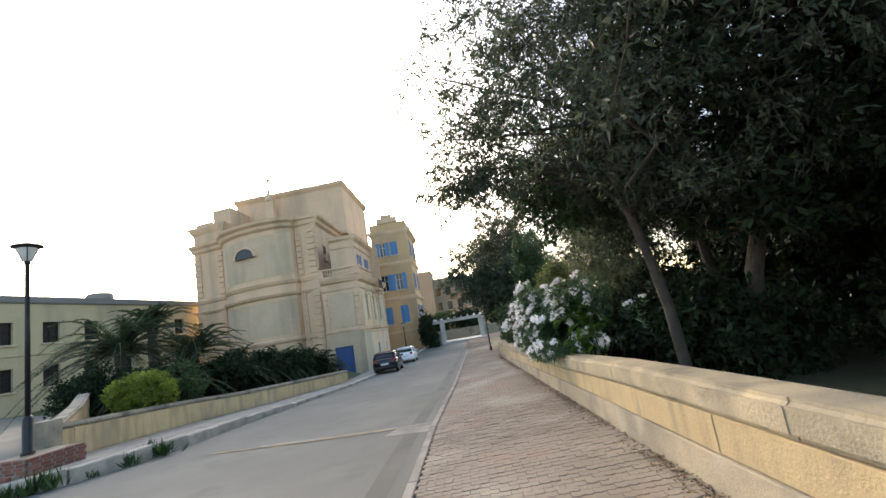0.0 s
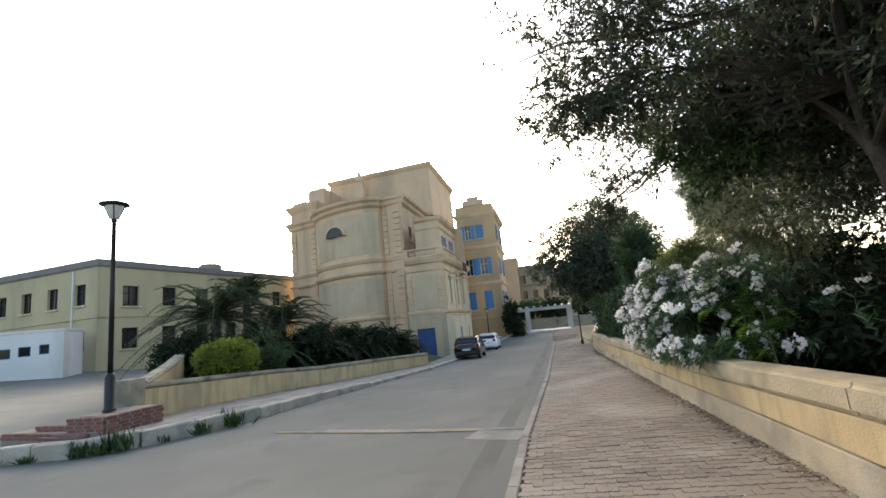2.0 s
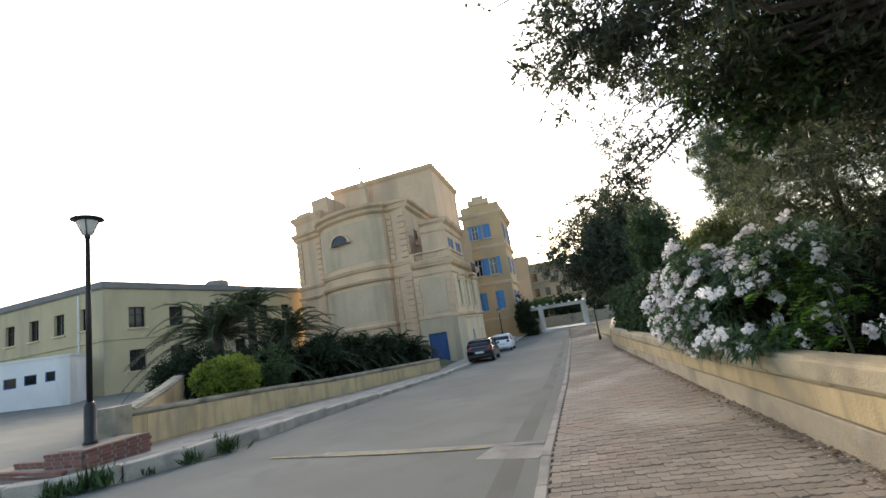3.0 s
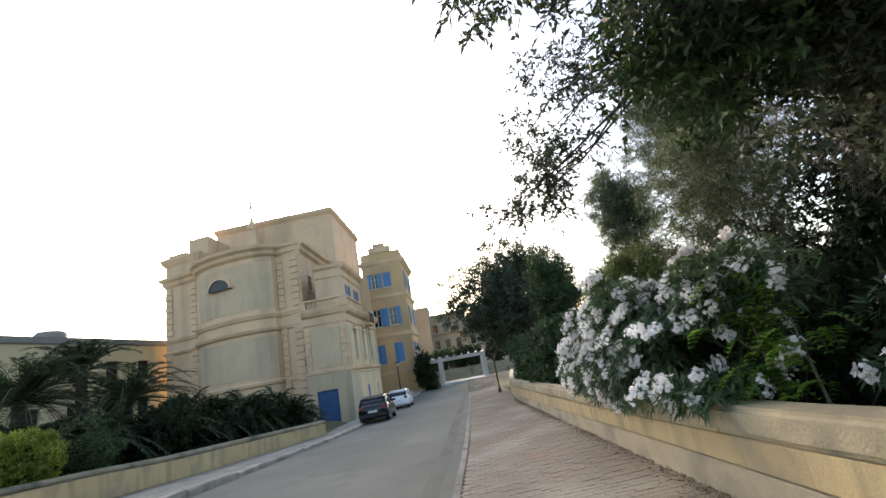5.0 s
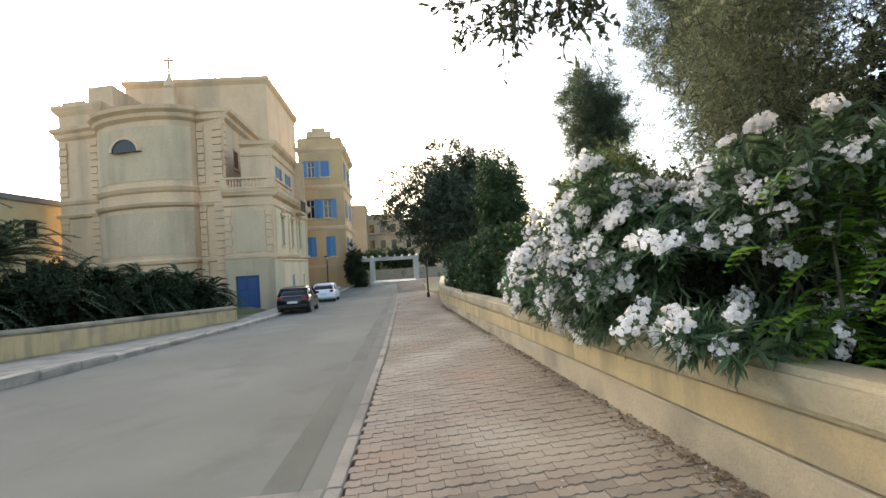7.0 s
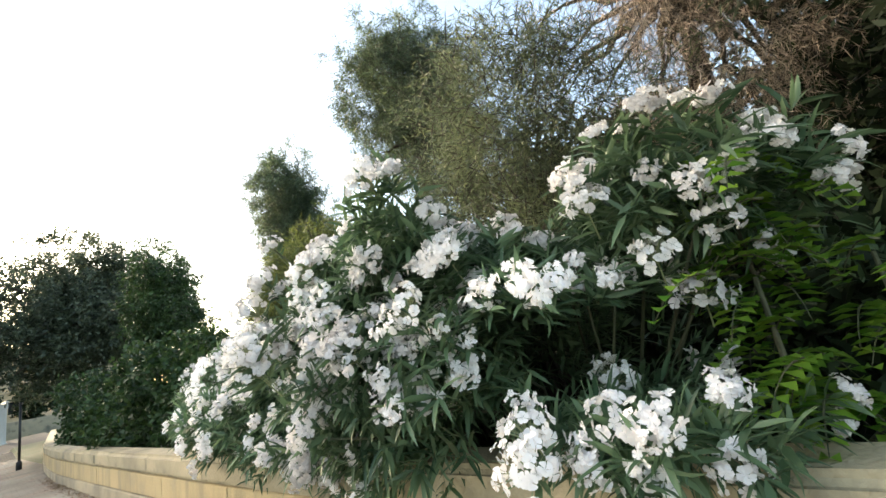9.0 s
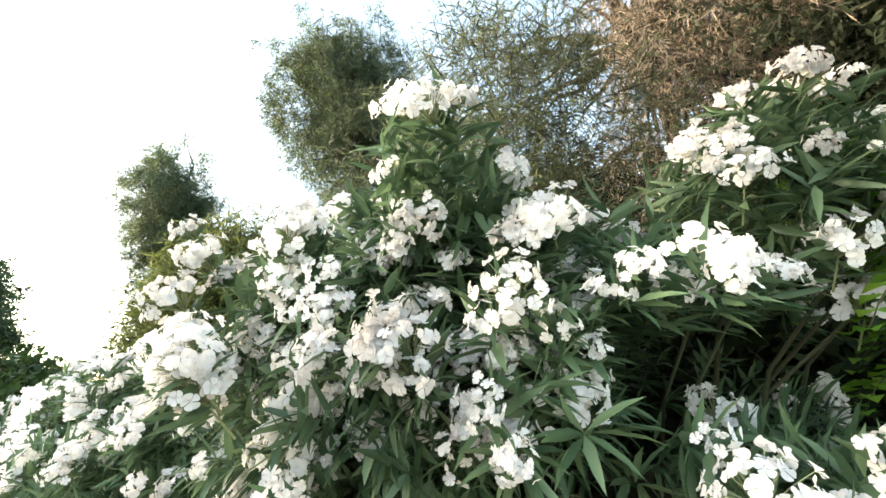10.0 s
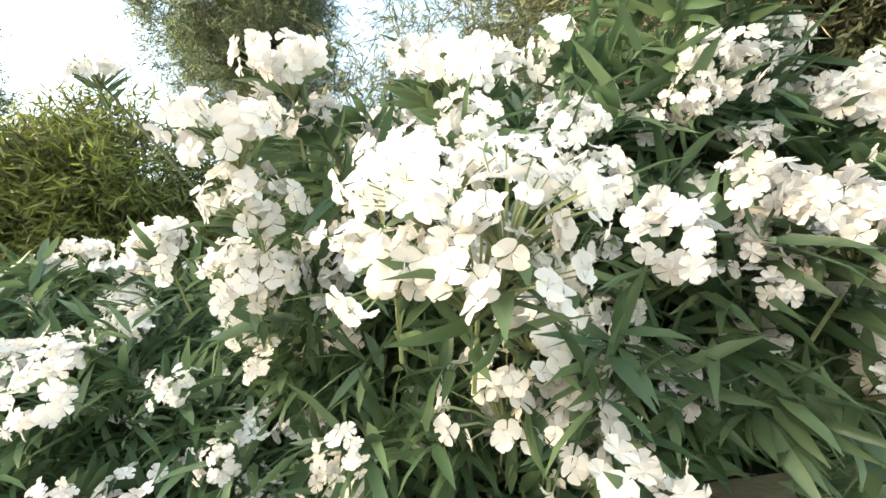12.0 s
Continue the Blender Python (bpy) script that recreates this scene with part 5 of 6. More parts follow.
tree("street_tree", "broad dark evergreen tree arching over the end of the wall", (5.2, 35, gz(5.2, 35)), [(5.2, 35, 2.0), (5.0, 34.8, 3.2), (4.8, 34.8, 4.4)], 0.26,
     (3.9, 34.8, 5.0), (4.7, 4.4, 4.5), 900, 90, 0.42, 0.17, 0.08, LEAF_OLIVE, 38, 40, keep=lambda x, y, z: z > 0.9 + 0.2 * max(0, 4 - x), lobes=14)
tree("street_tree", "dark rounded evergreen behind the ivy bank", (5.0, 24, gz(5, 24)), [(5, 24, 2.0), (4.9, 24, 3.4)], 0.15,
     (4.9, 23.8, 3.3), (1.5, 1.8, 2.8), 420, 90, 0.26, 0.12, 0.04, LEAF_IVY, 39, 14)


def shrub(name, label, foot, centre, radii, clumps, per, spread, length, width, leaf, seed, stems=10, keep=None, hollow=0.4):
    root = thing(name, label, "shrub", pose(*foot))
    inv = root.matrix_world.inverted()
    c = inv @ Vector(centre)
    cc = crown("foliage", tuple(c), radii, clumps, per, spread, length, width, leaf, root, seed, hollow, keep)
    add_limbs((0, 0, 0), [tuple(cc[i]) for i in random.Random(seed).sample(range(len(cc)), min(stems, len(cc)))], 0.03, seed, root, BARK, name="stem")
    return root


shrub("ivy_bush", "dense dark green ivy-clad bush leaning over the wall", (4.2, 19.6, gz(4.2, 19.6)), (4.0, 19.6, 0.9), (1.5, 3.2, 1.6), 420, 80, 0.2, 0.11, 0.075, LEAF_IVY, 41)
shrub("ivy_bush", "dark green bush at the foot of the trees", (4.2, 26, gz(4.2, 26)), (3.9, 26, 0.7), (1.4, 3.0, 1.6), 300, 80, 0.25, 0.13, 0.08, LEAF_IVY, 42)
# bushes added to fill the dark behind the wall, shade painted into their leaves
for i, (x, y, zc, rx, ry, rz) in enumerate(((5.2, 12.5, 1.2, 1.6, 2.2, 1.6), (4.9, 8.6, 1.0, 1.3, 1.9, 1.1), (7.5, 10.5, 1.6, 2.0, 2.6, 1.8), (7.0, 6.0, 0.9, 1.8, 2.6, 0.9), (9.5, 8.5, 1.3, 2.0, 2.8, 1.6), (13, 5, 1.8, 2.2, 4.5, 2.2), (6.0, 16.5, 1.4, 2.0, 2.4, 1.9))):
    shrub("undergrowth_bush", "undergrowth bush filling the garden shade, with the shade put into its leaf colour", (x, y, gz(x, y)), (x, y, zc), (rx, ry, rz), 330, 81, 0.24, 0.14, 0.065, LEAF_DARK, 50 + i)
shrub("lime_shrub", "yellow-green feathery conifer shrub beyond the blossom", (3.9, 13.7, gz(3.9, 13.7)), (3.9, 13.7, 2.2), (1.15, 1.25, 1.4), 1000, 90, 0.18, 0.09, 0.014, LEAF_LIME, 58)
shrub("olive_shrub", "grey-green feathery shrub behind the blossom", (4.1, 10.6, gz(4.1, 10.6)), (3.9, 10.6, 2.65), (1.05, 1.5, 1.65), 400, 90, 0.2, 0.07, 0.009, LEAF_TAMARISK, 60)
shrub("round_shrub", "clipped round yellow-green shrub behind the roadside wall", (-11.0, 16.2, gz(-11.0, 16.2)), (-11.0, 16.2, 0.95), (1.15, 1.15, 0.95), 700, 63, 0.09, 0.055, 0.034, LEAF_SHRUB, 61, hollow=0.75)
shrub("round_shrub", "dark clipped shrub beside the yellow-green one", (-10.9, 18.0, gz(-10.9, 18)), (-10.9, 18.0, 0.8), (1.1, 1.1, 0.85), 300, 60, 0.12, 0.07, 0.04, LEAF_IVY, 62, hollow=0.7)
shrub("street_shrub", "dark green shrub against the tower corner", (-4.0, 52.6, -0.7), (-4.0, 52.8, 1.2), (1.0, 1.2, 2.1), 150, 70, 0.22, 0.15, 0.1, LEAF_DARK, 63)
shrub("street_shrub", "low dark shrub beside the pergola", (-3.4, 51.6, -0.7), (-3.2, 51.6, 0.1), (1.0, 0.8, 0.9), 90, 70, 0.2, 0.15, 0.1, LEAF_DARK, 64)
for i, (x, y, r) in enumerate(((1.2, 63.5, 2.0), (-3.0, 64.5, 2.2), (5.2, 64, 2.2), (-0.8, 66, 2.6))):
    shrub("street_shrub", "round clipped tree crown behind the pergola", (x, y, -0.7), (x, y, 1.9), (r, r * 0.8, 1.5), 120, 70, 0.3, 0.2, 0.12, LEAF_IVY if i % 2 else LEAF_DARK, 66 + i)


def fronds(name, centre, count, length, seed, parent, material, lift=(0.0, 1.1), leaflets=40, leaf_len=0.45):
    """Feather fronds: arching midribs, with leaflets on both sides."""
    r = np.random.default_rng(seed)
    arrays, bm = [], bmesh.new()
    for i in range(count):
        az = r.uniform(0, 2 * math.pi)
        el = r.uniform(*lift)
        L = length * r.uniform(0.8, 1.15)
        s = np.linspace(0, 1, 9)
        hor = np.array([math.cos(az), math.sin(az), 0])
        bend = r.uniform(0.7, 1.3)
        pts = np.array(centre) + np.outer(L * s * math.cos(el), hor) + np.outer(L * (s * math.sin(el) - bend * 0.55 * s ** 2.2), [0, 0, 1])
        add_tube(bm, [tuple(p) for p in pts], [0.03 * (1 - 0.8 * q) for q in s], 4)
        q = np.linspace(0.12, 1, leaflets)
        p = np.stack([np.interp(q, s, pts[:, k]) for k in range(3)], 1)
        tan = unit(np.stack([np.interp(q, s, np.gradient(pts[:, k])) for k in range(3)], 1))
        side = unit(np.cross(tan, [0, 0, 1]))
        for sg in (-1, 1):
            d = unit(side * sg + tan * 0.75 + np.array([0, 0, 0.15]) + r.normal(size=tan.shape) * 0.12)
            arrays.append(leaf_arrays(p, d, np.repeat([[0, 0, 1.0]], leaflets, 0), leaf_len * (1 - 0.55 * q) * r.uniform(0.8, 1.2, leaflets), np.full(leaflets, 0.05)))
    foliage("foliage", arrays, material, parent)
    return part("fronds", bm, STEM, parent)


def palm(x, y, h, length, count, seed, label, lift=(0.0, 1.1), name="palm_tree", r0=0.22, leaf_len=0.45):
    z = gz(x, y)
    root = thing(name, label, "palm", pose(x, y, z))
    bm = bmesh.new()
    n = max(4, int(h / 0.14))
    prof = [(r0 * (1.12 if k % 2 else 0.95) * (1.1 - 0.15 * k / n), h * k / n) for k in range(n + 1)]
    add_lathe(bm, prof, 10)
    part("trunk", bm, BARK, root)
    fronds("fronds", (0, 0, h), count, length, seed, root, LEAF_PALM, lift, leaf_len=leaf_len)


palm(-15.4, 20.6, 2.9, 4.0, 80, 71, "date palm with a wide crown of feathery fronds", (-0.15, 1.2))
palm(-13.4, 23.0, 2.6, 3.4, 64, 72, "smaller date palm beside the first", (-0.1, 1.2))
palm(-17.4, 25.5, 4.2, 3.2, 60, 73, "tall date palm rising behind the others", (-0.2, 1.3))
for i, (x, y, h, L) in enumerate(((-12.2, 20.4, 1.3, 2.0), (-11.3, 22.4, 1.5, 1.9), (-10.7, 24.2, 1.6, 1.8), (-9.9, 25.8, 1.6, 1.7), (-9.2, 27.5, 1.5, 1.7), (-8.9, 29.4, 1.5, 1.6), (-13.0, 18.6, 1.2, 2.0), (-12.5, 25.5, 1.7, 2.0), (-11.2, 28, 1.8, 1.8))):
    palm(x, y, h, L, 34, 80 + i, "low bushy palm in the hedge behind the roadside wall", (-0.3, 1.3), "hedge_palm", 0.16, 0.36)
for i, (x, y, rx) in enumerate(((-12.6, 19.8, 1.3), (-11.2, 22.0, 1.3), (-10.4, 24.0, 1.2), (-9.6, 26.0, 1.1), (-8.7, 28.4, 1.1), (-12.4, 23.5, 1.5), (-10.6, 27.5, 1.5), (-14.0, 21.5, 1.6), (-14.6, 18.0, 1.4))):
    shrub("hedge_bush", "dark green bush in the hedge behind the roadside wall", (x, y, gz(x, y)), (x, y, gz(x, y) + 0.95), (rx, rx, 1.3), 230, 80, 0.22, 0.12, 0.06, LEAF_DARK, 90 + i)


# ---- the white oleander ----
def flower_head_mesh(seed, flowers=26):
    """A head of five-petalled flowers turned outwards (up is +z)."""
    r = np.random.default_rng(seed)
    V, F, n = [], [], 0
    for i in range(flowers):
        d = unit(np.array([r.normal(), r.normal(), abs(r.normal()) * 0.9 + 0.1]))
        rad = 0.072 * r.uniform(0.5, 1.3)
        c = d * rad * np.array([1.3, 1.3, 1.0])
        nrm = unit(d + r.normal(size=3) * 0.45)
        a = unit(np.cross(nrm, [0.3, 0.7, 0.2]))
        b = np.cross(nrm, a)
        size = r.uniform(0.019, 0.027)
        ph = r.uniform(0, 6.28)
        for k in range(5):
            t = ph + k * 2 * math.pi / 5 + r.uniform(-0.12, 0.12)
            u = a * math.cos(t) + b * math.sin(t)
            w = -a * math.sin(t) + b * math.cos(t)
            cup = r.uniform(0.05, 0.5)
            V += [c, c + (u * 0.5 + w * 0.36) * size + nrm * size * 0.18, c + (u * 0.92 + w * 0.54) * size + nrm * size * cup * 0.8,
                  c + (u * 1.18 + w * 0.05) * size + nrm * size * (cup - 0.12), c + (u * 0.95 - w * 0.5) * size + nrm * size * cup, c + (u * 0.5 - w * 0.34) * size + nrm * size * 0.2,
                  c + u * 0.7 * size + nrm * size * 0.08]
            F += [(n, n + 1, n + 6), (n + 1, n + 2, n + 6), (n + 2, n + 3, n + 6), (n + 3, n + 4, n + 6), (n + 4, n + 5, n + 6), (n + 5, n, n + 6)]
            n += 7
    me = bpy.data.meshes.new("flower_head")
    me.from_pydata([tuple(v) for v in V], [], F)
    me.materials.append(PETAL)
    me.update()
    return me


def flower_mesh(seed):
    """One open flower facing +z: five broad overlapping petals round a throat, each cupped and slightly wavy."""
    r = random.Random(seed)
    V, F = [(0, 0, -0.004)], []
    rows = ((0.22, 0.13), (0.5, 0.36), (0.75, 0.53), (0.95, 0.48), (1.08, 0.2))
    for k in range(5):
        t = k * 2 * math.pi / 5 + r.uniform(-0.1, 0.1)
        cup, curl, twist = r.uniform(0.1, 0.35), r.uniform(0.0, 0.35), r.uniform(-0.25, 0.25)
        n = len(V)
        for d, w in rows:
            for side in (-1, 0, 1):
                a, b = d, side * w + 0.12 * d * d
                z = 0.05 + cup * d - curl * d * d + (0.12 * abs(side) + twist * side) * d * w * 2 + r.uniform(-0.02, 0.02)
                V.append((0.0195 * (a * math.cos(t) - b * math.sin(t)), 0.0195 * (a * math.sin(t) + b * math.cos(t)), 0.0195 * z))
        F += [(0, n + 1, n), (0, n + 2, n + 1)]
        for j in range(len(rows) - 1):
            for i in (0, 1):
                q = n + j * 3 + i
                F.append((q, q + 1, q + 4, q + 3))
    me = bpy.data.meshes.new("flower")
    me.from_pydata(V, [], F)
    me.materials.append(PETAL)
    me.polygons.foreach_set("use_smooth", [True] * len(me.polygons))
    me.update()
    return me


def blossom_head(root, m, singles, r):
    """A large head near the walk: a branched stalk with its flowers and buds."""
    bm = bmesh.new()
    spots = []
    for i in range(38):
        d = unit(np.array([r.normal(), r.normal(), abs(r.normal()) * 0.9 + 0.05]))
        c = d * np.array([1.35, 1.35, 1.0]) * 0.075 * r.uniform(0.55, 1.25)
        spots.append((c, unit(d + r.normal(size=3) * 0.35)))
        add_tube(bm, [(0, 0, -0.06), tuple(c * 0.5 + np.array([0, 0, -0.012])), tuple(c - d * 0.003)], [0.0026, 0.0016, 0.0012], 3)
    add_tube(bm, [(0, 0, -0.2), (0, 0, -0.06)], [0.004, 0.003], 5)
    head = part("flower_head", bm, PEDICEL, root, "white oleander flower head on a green stalk")
    head.matrix_basis = m
    for i, (c, d) in enumerate(spots):
        ob = new("flower", singles[i % len(singles)])
        ob.parent = head
        ob.matrix_basis = Matrix.Translation(Vector(c)) @ Vector(d).to_track_quat("Z", "Y").to_matrix().to_4x4() @ pose(0, 0, 0, 0, 0, r.uniform(0, 360)) @ Matrix.Scale(r.uniform(0.8, 1.15), 4)


def oleander():
    root = thing("oleander_bush", "large oleander bush covered in white blossom, spilling over the wall", "flowering shrub", pose(3.2, 10.6, gz(3.2, 10.6)))
    o = np.array([3.2, 10.6, gz(3.2, 10.6)])
    r = np.random.default_rng(101)
    lobes = [((2.85, 10.55, 1.15), (1.1, 1.35, 0.8), 340), ((3.0, 12.9, 0.95), (1.0, 2.4, 0.82), 270), ((2.75, 11.6, 0.85), (0.75, 0.95, 0.5), 130), ((2.15, 10.42, 1.9), (0.3, 0.36, 0.34), 11), ((2.6, 11.0, 1.6), (0.72, 0.95, 0.5), 70), ((2.45, 9.35, 0.9), (0.55, 0.5, 0.3), 24), ((2.95, 9.2, 1.8), (0.65, 0.6, 0.42), 30), ((3.4, 8.2, 1.1), (0.6, 0.9, 0.5), 8)]

    def inside(p, skip):
        return any(((p[0] - c[0]) / q[0]) ** 2 + ((p[1] - c[1]) / q[1]) ** 2 + ((p[2] - c[2]) / q[2]) ** 2 < 0.8 for k, (c, q, n) in enumerate(lobes) if k != skip)

    tips = []
    for k, (c, q, n) in enumerate(lobes):
        got = 0
        while got < n:
            d = unit(r.normal(size=3) + np.array([-0.55, -0.1, 0.2]))
            if d[0] > 0.45:
                continue
            s = r.uniform(0.72, 1.08)
            p = np.array(c) + d * np.array(q) * s
            got += 1
            if (p[1] < 9.95 and 1.03 < p[2] < 1.4 and p[0] < 3.2) or (p[1] < 10.65 and p[2] < 1.05 and p[1] > 9.75) or inside(p, k) or p[2] < 0.45 or (p[0] > 2.2 and p[2] < lerp(WALL_TOP, p[1]) + 0.05):
                continue
            nrm = unit(d / np.array(q))
            tips.append((p, unit(nrm + np.array([-0.1, 0, 0.35]))))
    heads = ((1.49, 10.96, 1.42), (1.56, 11.06, 1.49), (1.55, 11.0, 1.36), (1.6, 11.12, 1.4), (1.8, 11.43, 1.58), (1.78, 11.46, 1.73), (1.81, 11.35, 1.88), (1.88, 11.48, 1.45), (1.87, 10.97, 1.14), (1.83, 10.9, 1.28),
             (1.84, 10.86, 1.1), (1.7, 10.38, 1.36), (1.9, 10.99, 1.87), (2.06, 11.8, 1.57), (2.29, 10.56, 1.13), (2.52, 12.5, 1.02), (1.86, 10.29, 2.16), (1.94, 10.42, 2.26), (2.01, 10.0, 1.73), (1.82, 10.1, 1.5),
             (2.29, 9.43, 1.8), (2.38, 9.24, 1.54), (2.6, 9.16, 1.36), (1.9, 9.67, 0.98), (1.79, 9.61, 0.9), (2.72, 9.67, 1.04), (2.46, 10.5, 1.0), (2.73, 11.54, 0.84), (2.57, 10.91, 0.9), (2.66, 8.5, 1.19), (2.4, 12.35, 2.4))
    for q in heads:
        up = unit(np.array([-0.6, -0.1, 0.6]))
        tips.append((np.array(q) - up * 0.06, up))
    variants = [flower_head_mesh(200 + i, 18 + 5 * i) for i in range(5)]
    singles = [flower_mesh(700 + i) for i in range(5)]
    near = sorted(range(len(tips) - len(heads)), key=lambda i: abs(tips[i][0][1] - 10.3))[:270]
    rest_v, rest_f, off = [], [], 0
    for i, (p, up) in enumerate(tips):
        local = p - o
        size = r.uniform(0.95, 1.15) if i >= len(tips) - len(heads) else r.uniform(0.5, 0.95)
        m = Matrix.Translation(Vector(local)) @ Vector(up).to_track_quat("Z", "Y").to_matrix().to_4x4() @ pose(0, 0, 0, 0, 0, r.uniform(0, 360)) @ Matrix.Scale(size, 4)
        me = variants[i % 5]
        if i >= len(tips) - len(heads):
            blossom_head(root, m, singles, r)
        elif i in near:
            ob = new("flower_head", me)
            ob.parent = root
            ob.matrix_basis = m
        else:
            rest_v += [tuple(m @ v.co) for v in me.vertices]
            rest_f += [tuple(j + off for j in f.vertices) for f in me.polygons]
            off += len(me.vertices)
        if i % 8 == 0:
            foot = np.array([r.uniform(-0.3, 0.3), (p[1] - o[1]) * 0.45, 0.0])
            mid = foot * 0.5 + local * 0.5 + np.array([0.25, 0, 0.25])
            bm = bmesh.new()
            add_tube(bm, [tuple(foot), tuple(mid), tuple(local)], [0.016, 0.010, 0.005], 5)
            part("stem", bm, STEM, root, "", True)
    if rest_f:
        tagged(mesh_ob("blossom", rest_v, rest_f, PETAL, root), kind="stuff")
    # leaves: a whorl under each head, and leafy shoots through the bush
    P, D, L, W = [], [], [], []

    def shoot(p, up, n, reach):
        for q in range(n):
            s = unit(r.normal(size=3))
            d = unit(up * 0.55 + (s - up * (s @ up)) * 1.0 + np.array([0, 0, -0.1]))
            P.append(p - up * r.uniform(0.02, reach))
            D.append(d)
            L.append(r.uniform(0.10, 0.19))
            W.append(r.uniform(0.018, 0.032))

    for p, up in tips:
        shoot(p, up, 11, 0.16)
    for k, (c, q, n) in enumerate(lobes):
        for j in range(int(n * 5.0)):
            d = unit(r.normal(size=3) + np.array([-0.35, -0.1, 0.1]))
            p = np.array(c) + d * np.array(q) * r.uniform(0.55, 1.06)
            if p[0] > 2.25 and p[2] < lerp(WALL_TOP, p[1]) + 0.03:
                continue
            if p[2] < 0.35:
                continue
            if (p[1] < 9.95 and 0.98 < p[2] < 1.45 and p[0] < 3.4) or (9.75 < p[1] < 10.65 and p[2] < 1.05 and r.random() < 0.85):
                continue
            shoot(p, unit(d + np.array([0, 0, 0.5])), 12, 0.2)
    P, D = np.array(P) - o, np.array(D)
    ups = np.repeat([[0.1, 0.2, 1.0]], len(P), 0) + r.normal(size=P.shape) * 0.5
    foliage("foliage", [leaf_arrays(P, D, ups, np.array(L), np.array(W), 0.18, True)], LEAF_OLEANDER, root)
    return root


oleander()


# bright feathery saplings beside the oleander
def feather_sapling(x, y, h, n, seed, label):
    z = gz(x, y)
    root = thing("feathery_sapling", label, "sapling", pose(x, y, z))
    r = np.random.default_rng(seed)
    arrays = []
    for i in range(n):
        az, t = r.uniform(0, 2 * math.pi), r.uniform(0.45, 1.05)
        start = np.array([0.1 * r.normal(), 0.1 * r.normal(), h * t])
        hor = np.array([math.cos(az), math.sin(az), 0])
        L = r.uniform(0.16, 0.26)
        s = np.linspace(0, 1, 6)
        pts = start + np.outer(L * s, hor) + np.outer(0.12 * s - 0.25 * s ** 2, [0, 0, 1])
        bm = bmesh.new()
        add_tube(bm, [tuple(p) for p in pts], [0.006 * (1 - 0.7 * q) for q in s], 4)
        part("stem", bm, STEM, root, "", True)
        q = np.linspace(0.15, 1, 7)
        p = np.stack([np.interp(q, s, pts[:, k]) for k in range(3)], 1)
        tan = unit(np.stack([np.interp(q, s, np.gradient(pts[:, k])) for k in range(3)], 1))
        side = unit(np.cross(tan, [0, 0, 1]))
        for sg in (-1, 1):
            d = unit(side * sg + tan * 0.35)
            arrays.append(leaf_arrays(p, d, np.repeat([[0, 0, 1.0]], 7, 0), 0.1 * np.sin(np.pi * (0.2 + 0.7 * q)), np.full(7, 0.062)))
    bm = bmesh.new()
    add_tube(bm, [(0, 0, 0), (0.03, 0, h * 0.5), (0, 0.03, h)], [0.02, 0.015, 0.008], 6)
    part("trunk", bm, STEM, root, "", True)
    foliage("foliage", arrays, LEAF_BRIGHT, root)


feather_sapling(2.76, 8.98, 1.72, 48, 301, "sapling with bright green feathery leaves behind the wall")
feather_sapling(2.85, 8.6, 1.3, 18, 302, "low sapling with bright green feathery leaves")


# ---- litter and weeds ----
def litter(name, label, material, n, spots, seed, size):
    r = np.random.default_rng(seed)
    P, D = [], []
    for i in range(n):
        y = r.uniform(*spots)
        clump = 0.5 + 0.5 * math.sin(y * 2.1 + 1.0) * math.sin(y * 0.77)
        if r.random() > 0.25 + 0.75 * clump:
            continue
        x = lerp(WALL_R, y) - 0.03 - abs(r.normal()) * 0.11
        P.append((x, y, pave(x, y) + 0.012 + r.random() * 0.012))
        a = r.uniform(0, 6.28)
        D.append((math.cos(a), math.sin(a), r.uniform(-0.1, 0.3)))
    P, D = np.array(P), unit(np.array(D))
    ob = foliage(name, [leaf_arrays(P, D, np.repeat([[0, 0, 1.0]], len(P), 0) + r.normal(size=P.shape) * 0.3, size * r.uniform(0.6, 1.4, len(P)), size * 0.4 * r.uniform(0.6, 1.4, len(P)))], material)
    return tagged(ob, label, "litter", kind="stuff")


litter("dry_leaves", "dry brown leaves gathered along the foot of the wall", DRY_LEAF, 4200, (1.0, 26.0), 401, 0.052)
litter("fallen_petals", "pale fallen petals on the paving by the wall", FALLEN, 500, (6.0, 18.0), 402, 0.03)


def scattered(name, label, material, n, seed, size):
    r = np.random.default_rng(seed)
    P = []
    for i in range(n):
        y = r.uniform(2, 22)
        x = lerp(KERB_R, y) + 0.2 + r.random() ** 0.6 * (lerp(WALL_R, y) - lerp(KERB_R, y) - 0.3)
        P.append((x, y, pave(x, y) + 0.012))
    P = np.array(P)
    D = unit(np.stack([r.normal(size=n), r.normal(size=n), 0.1 * r.normal(size=n)], 1))
    ob = foliage(name, [leaf_arrays(P, D, np.repeat([[0, 0, 1.0]], n, 0), size * r.uniform(0.5, 1.4, n), size * 0.5 * r.uniform(0.6, 1.4, n))], material)
    tagged(ob, label, "litter", kind="stuff")


scattered("scattered_petals", "pale petals and scraps strewn over the paving", FALLEN, 160, 403, 0.03)
scattered("scattered_leaves", "single dry leaves strewn over the paving", DRY_LEAF, 180, 404, 0.045)


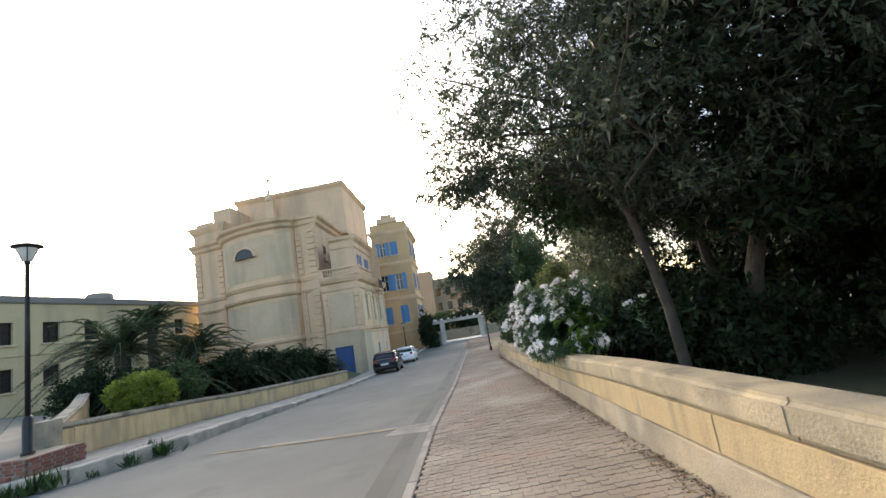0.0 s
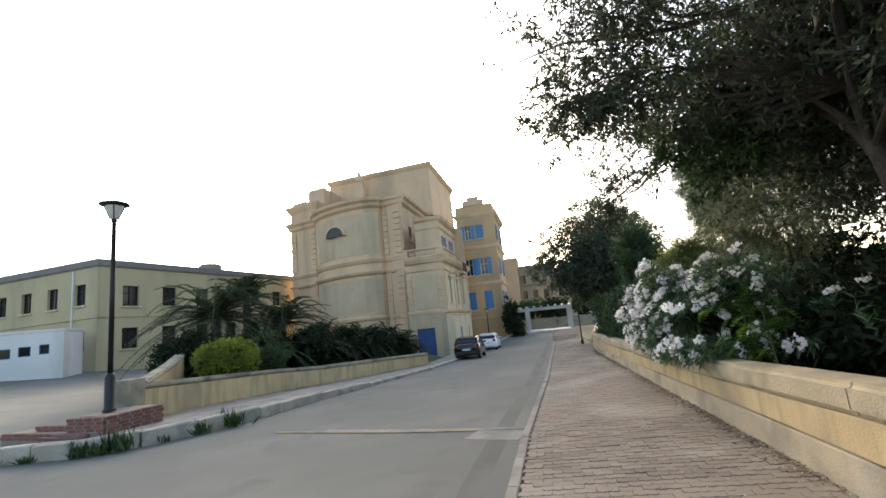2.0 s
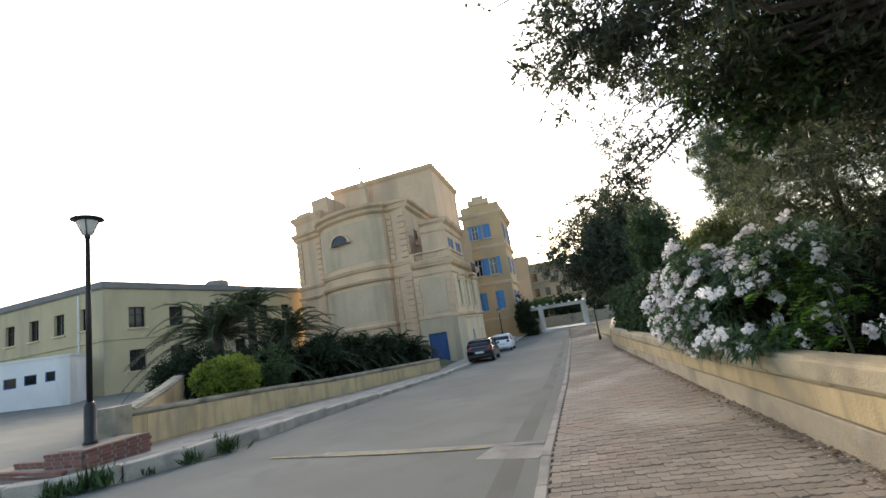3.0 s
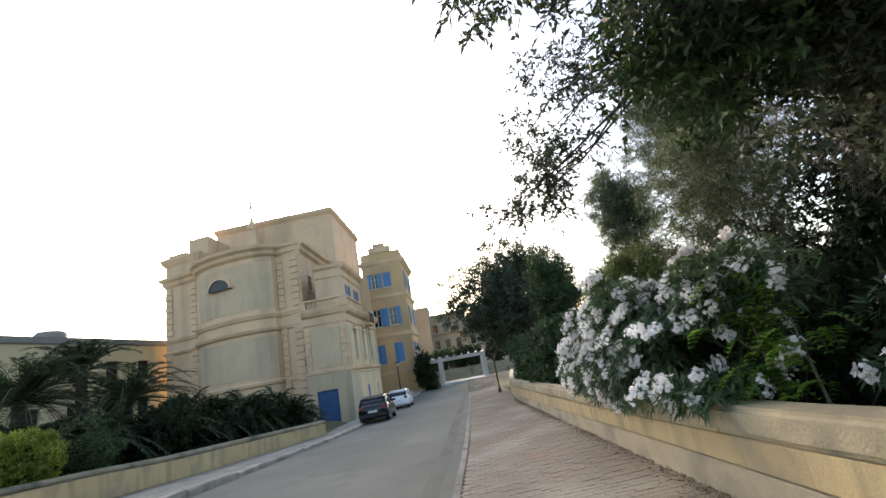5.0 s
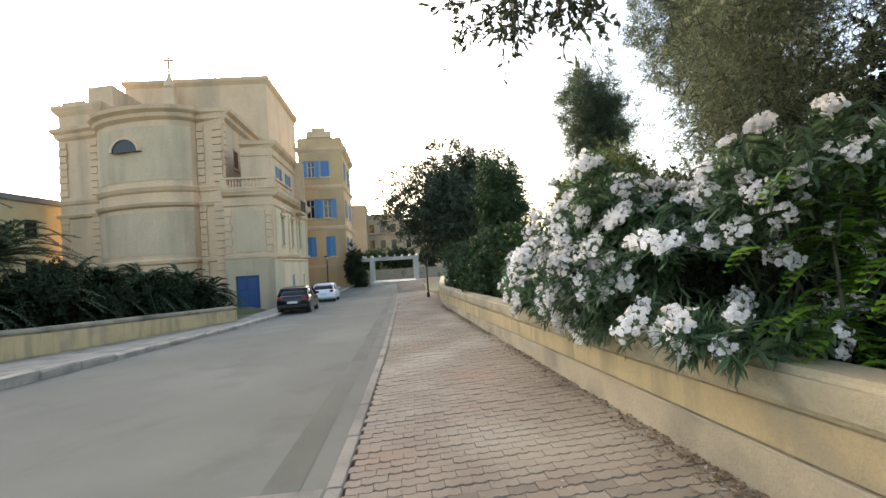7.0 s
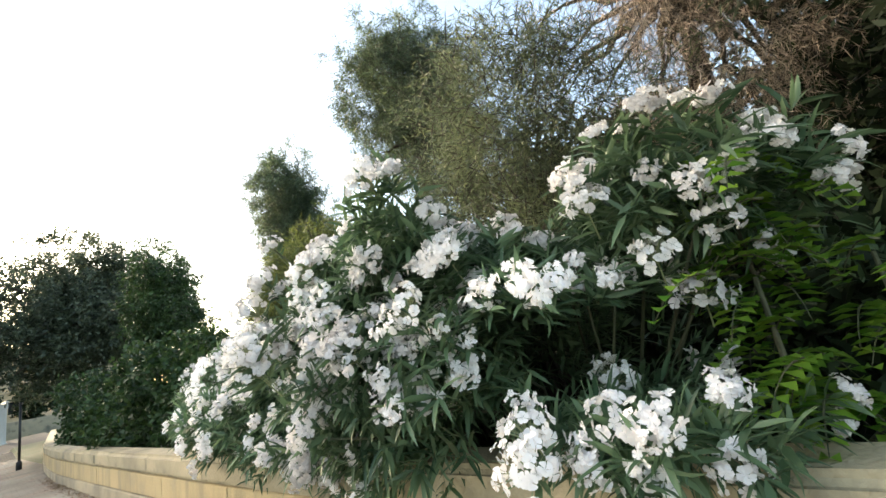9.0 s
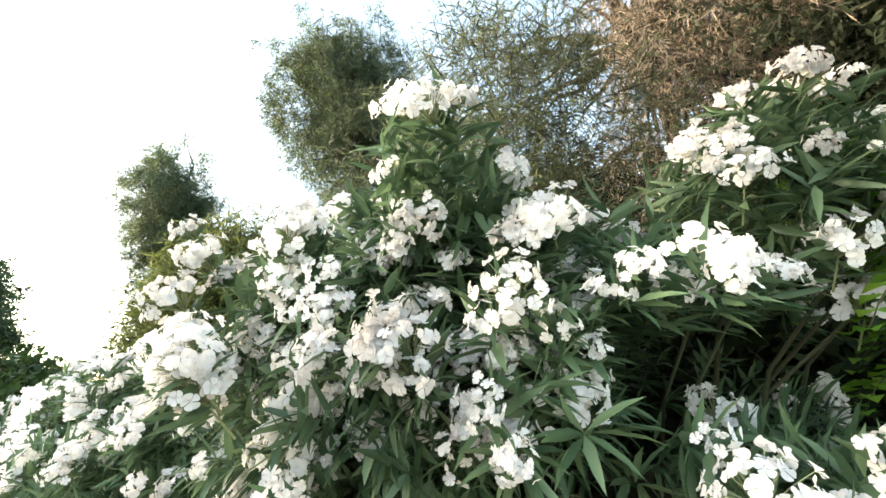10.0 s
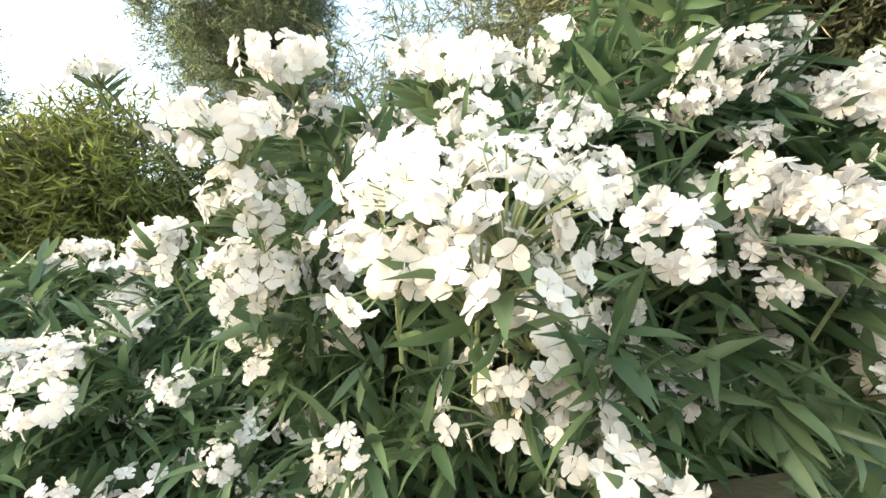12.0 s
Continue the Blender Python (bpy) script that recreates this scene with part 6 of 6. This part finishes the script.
def weed_tuft(x, y, z, size, seed):
    root = thing("weed_tuft", "tuft of green weeds growing from a kerb joint", "weed", pose(x, y, z), group="weeds along the kerb")
    r = np.random.default_rng(seed)
    n = 90
    P = np.stack([r.normal(size=n) * size * 0.4, r.normal(size=n) * size * 0.2, np.zeros(n)], 1)
    D = unit(np.stack([r.normal(size=n) * 0.6, r.normal(size=n) * 0.6, np.abs(r.normal(size=n)) + 0.5], 1))
    foliage("foliage", [leaf_arrays(P, D, random_dirs(n, r), size * r.uniform(0.5, 1.2, n), size * 0.12 * r.uniform(0.6, 1.3, n))], LEAF_IVY, root)


for i, (x, y) in enumerate(((-9.9, 9.15), (-9.0, 9.45), (-8.55, 9.85), (-8.1, 10.45), (-7.75, 11.1), (-7.5, 11.8), (-10.5, 9.0), (-8.75, 9.62))):
    weed_tuft(x, y, road_z(x, y), 0.2 + 0.12 * (i % 3), 500 + i)
for i, (x, y, s) in enumerate(((-27.0, 17.5, 1.0),)):
    shrub("roadside_bush", "bright green bush beside the blue gate", (x - 2.6, y, gz(x - 2.6, y)), (x - 2.6, y + 0.6, gz(x, y) + 1.6), (1.5, 1.3, 1.5), 150, 70, 0.2, 0.11, 0.06, LEAF_SHRUB, 600 + i)


# ---- pavers, last ----
PW, PL = 0.2, 0.115


def paver_outline():
    up = [(0.0, 0.007), (0.1, 0.007), (0.2, -0.007), (0.4, -0.007), (0.5, 0.007), (0.6, 0.007), (0.7, -0.007), (0.9, -0.007)]
    g, e = 0.0055, 0.0016
    top = [(u * PW + (e if u == 0 else 0), PL / 2 + w - g) for u, w in up] + [(PW - e, PL / 2 + 0.007 - g)]
    bot = [(u * PW + (e if u == 0 else 0), -PL / 2 + w + g) for u, w in up] + [(PW - e, -PL / 2 + 0.007 + g)]
    return [(x - PW / 2, y) for x, y in bot + top[::-1]]


out = paver_outline()
no = len(out)
pv = [(x * 0.992, y * 0.93, 0.0) for x, y in out] + [(x, y, -0.006) for x, y in out] + [(x, y, -0.04) for x, y in out]
pf = [tuple(range(no))] + [(i + no, (i + 1) % no + no, (i + 1) % no, i) for i in range(no)] + [(i + 2 * no, (i + 1) % no + 2 * no, (i + 1) % no + no, i + no) for i in range(no)]
paver_me = bpy.data.meshes.new("paver")
paver_me.from_pydata(pv, [], pf)
paver_me.materials.append(PAVER)
rp = random.Random(17)
sp_v, sp_f, made = [], [], 0
row = 0
y = -5.0
pva = np.array(pv)
while y < 47:
    x0 = lerp(KERB_R, y) + 0.15
    x1 = lerp(WALL_R, y) - 0.03
    n = int((x1 - x0) / PW) + 1
    for i in range(-(row % 2), n):
        x = x0 + PW * (i + 0.5 + 0.5 * (row % 2)) + 0.006 * math.sin(row * 0.9)
        if x > x1 + 0.05:
            continue
        z = pave(x, y) + 0.008 + rp.uniform(-0.005, 0.004)
        tx, ty = rp.uniform(-0.8, 0.8), rp.uniform(-0.8, 0.8)
        if 7.0 <= y <= 12.6 and made < 300:
            ob = new("paver", paver_me)
            ob.matrix_world = pose(x, y, z, -1.7 + tx, -2.3 + ty, rp.uniform(-0.6, 0.6))
            ob.parent = pavement
            made += 1
        else:
            q = pva.copy()
            q[:, 2] += -0.0297 * q[:, 1] + 0.04 * q[:, 0] + z
            q[:, 0] += x
            q[:, 1] += y
            off = len(sp_v)
            sp_v.extend(q.tolist())
            sp_f.extend([tuple(j + off for j in f) for f in pf])
    row += 1
    y += PL
tagged(mesh_ob("pavers", sp_v, sp_f, PAVER, pavement), kind="stuff")
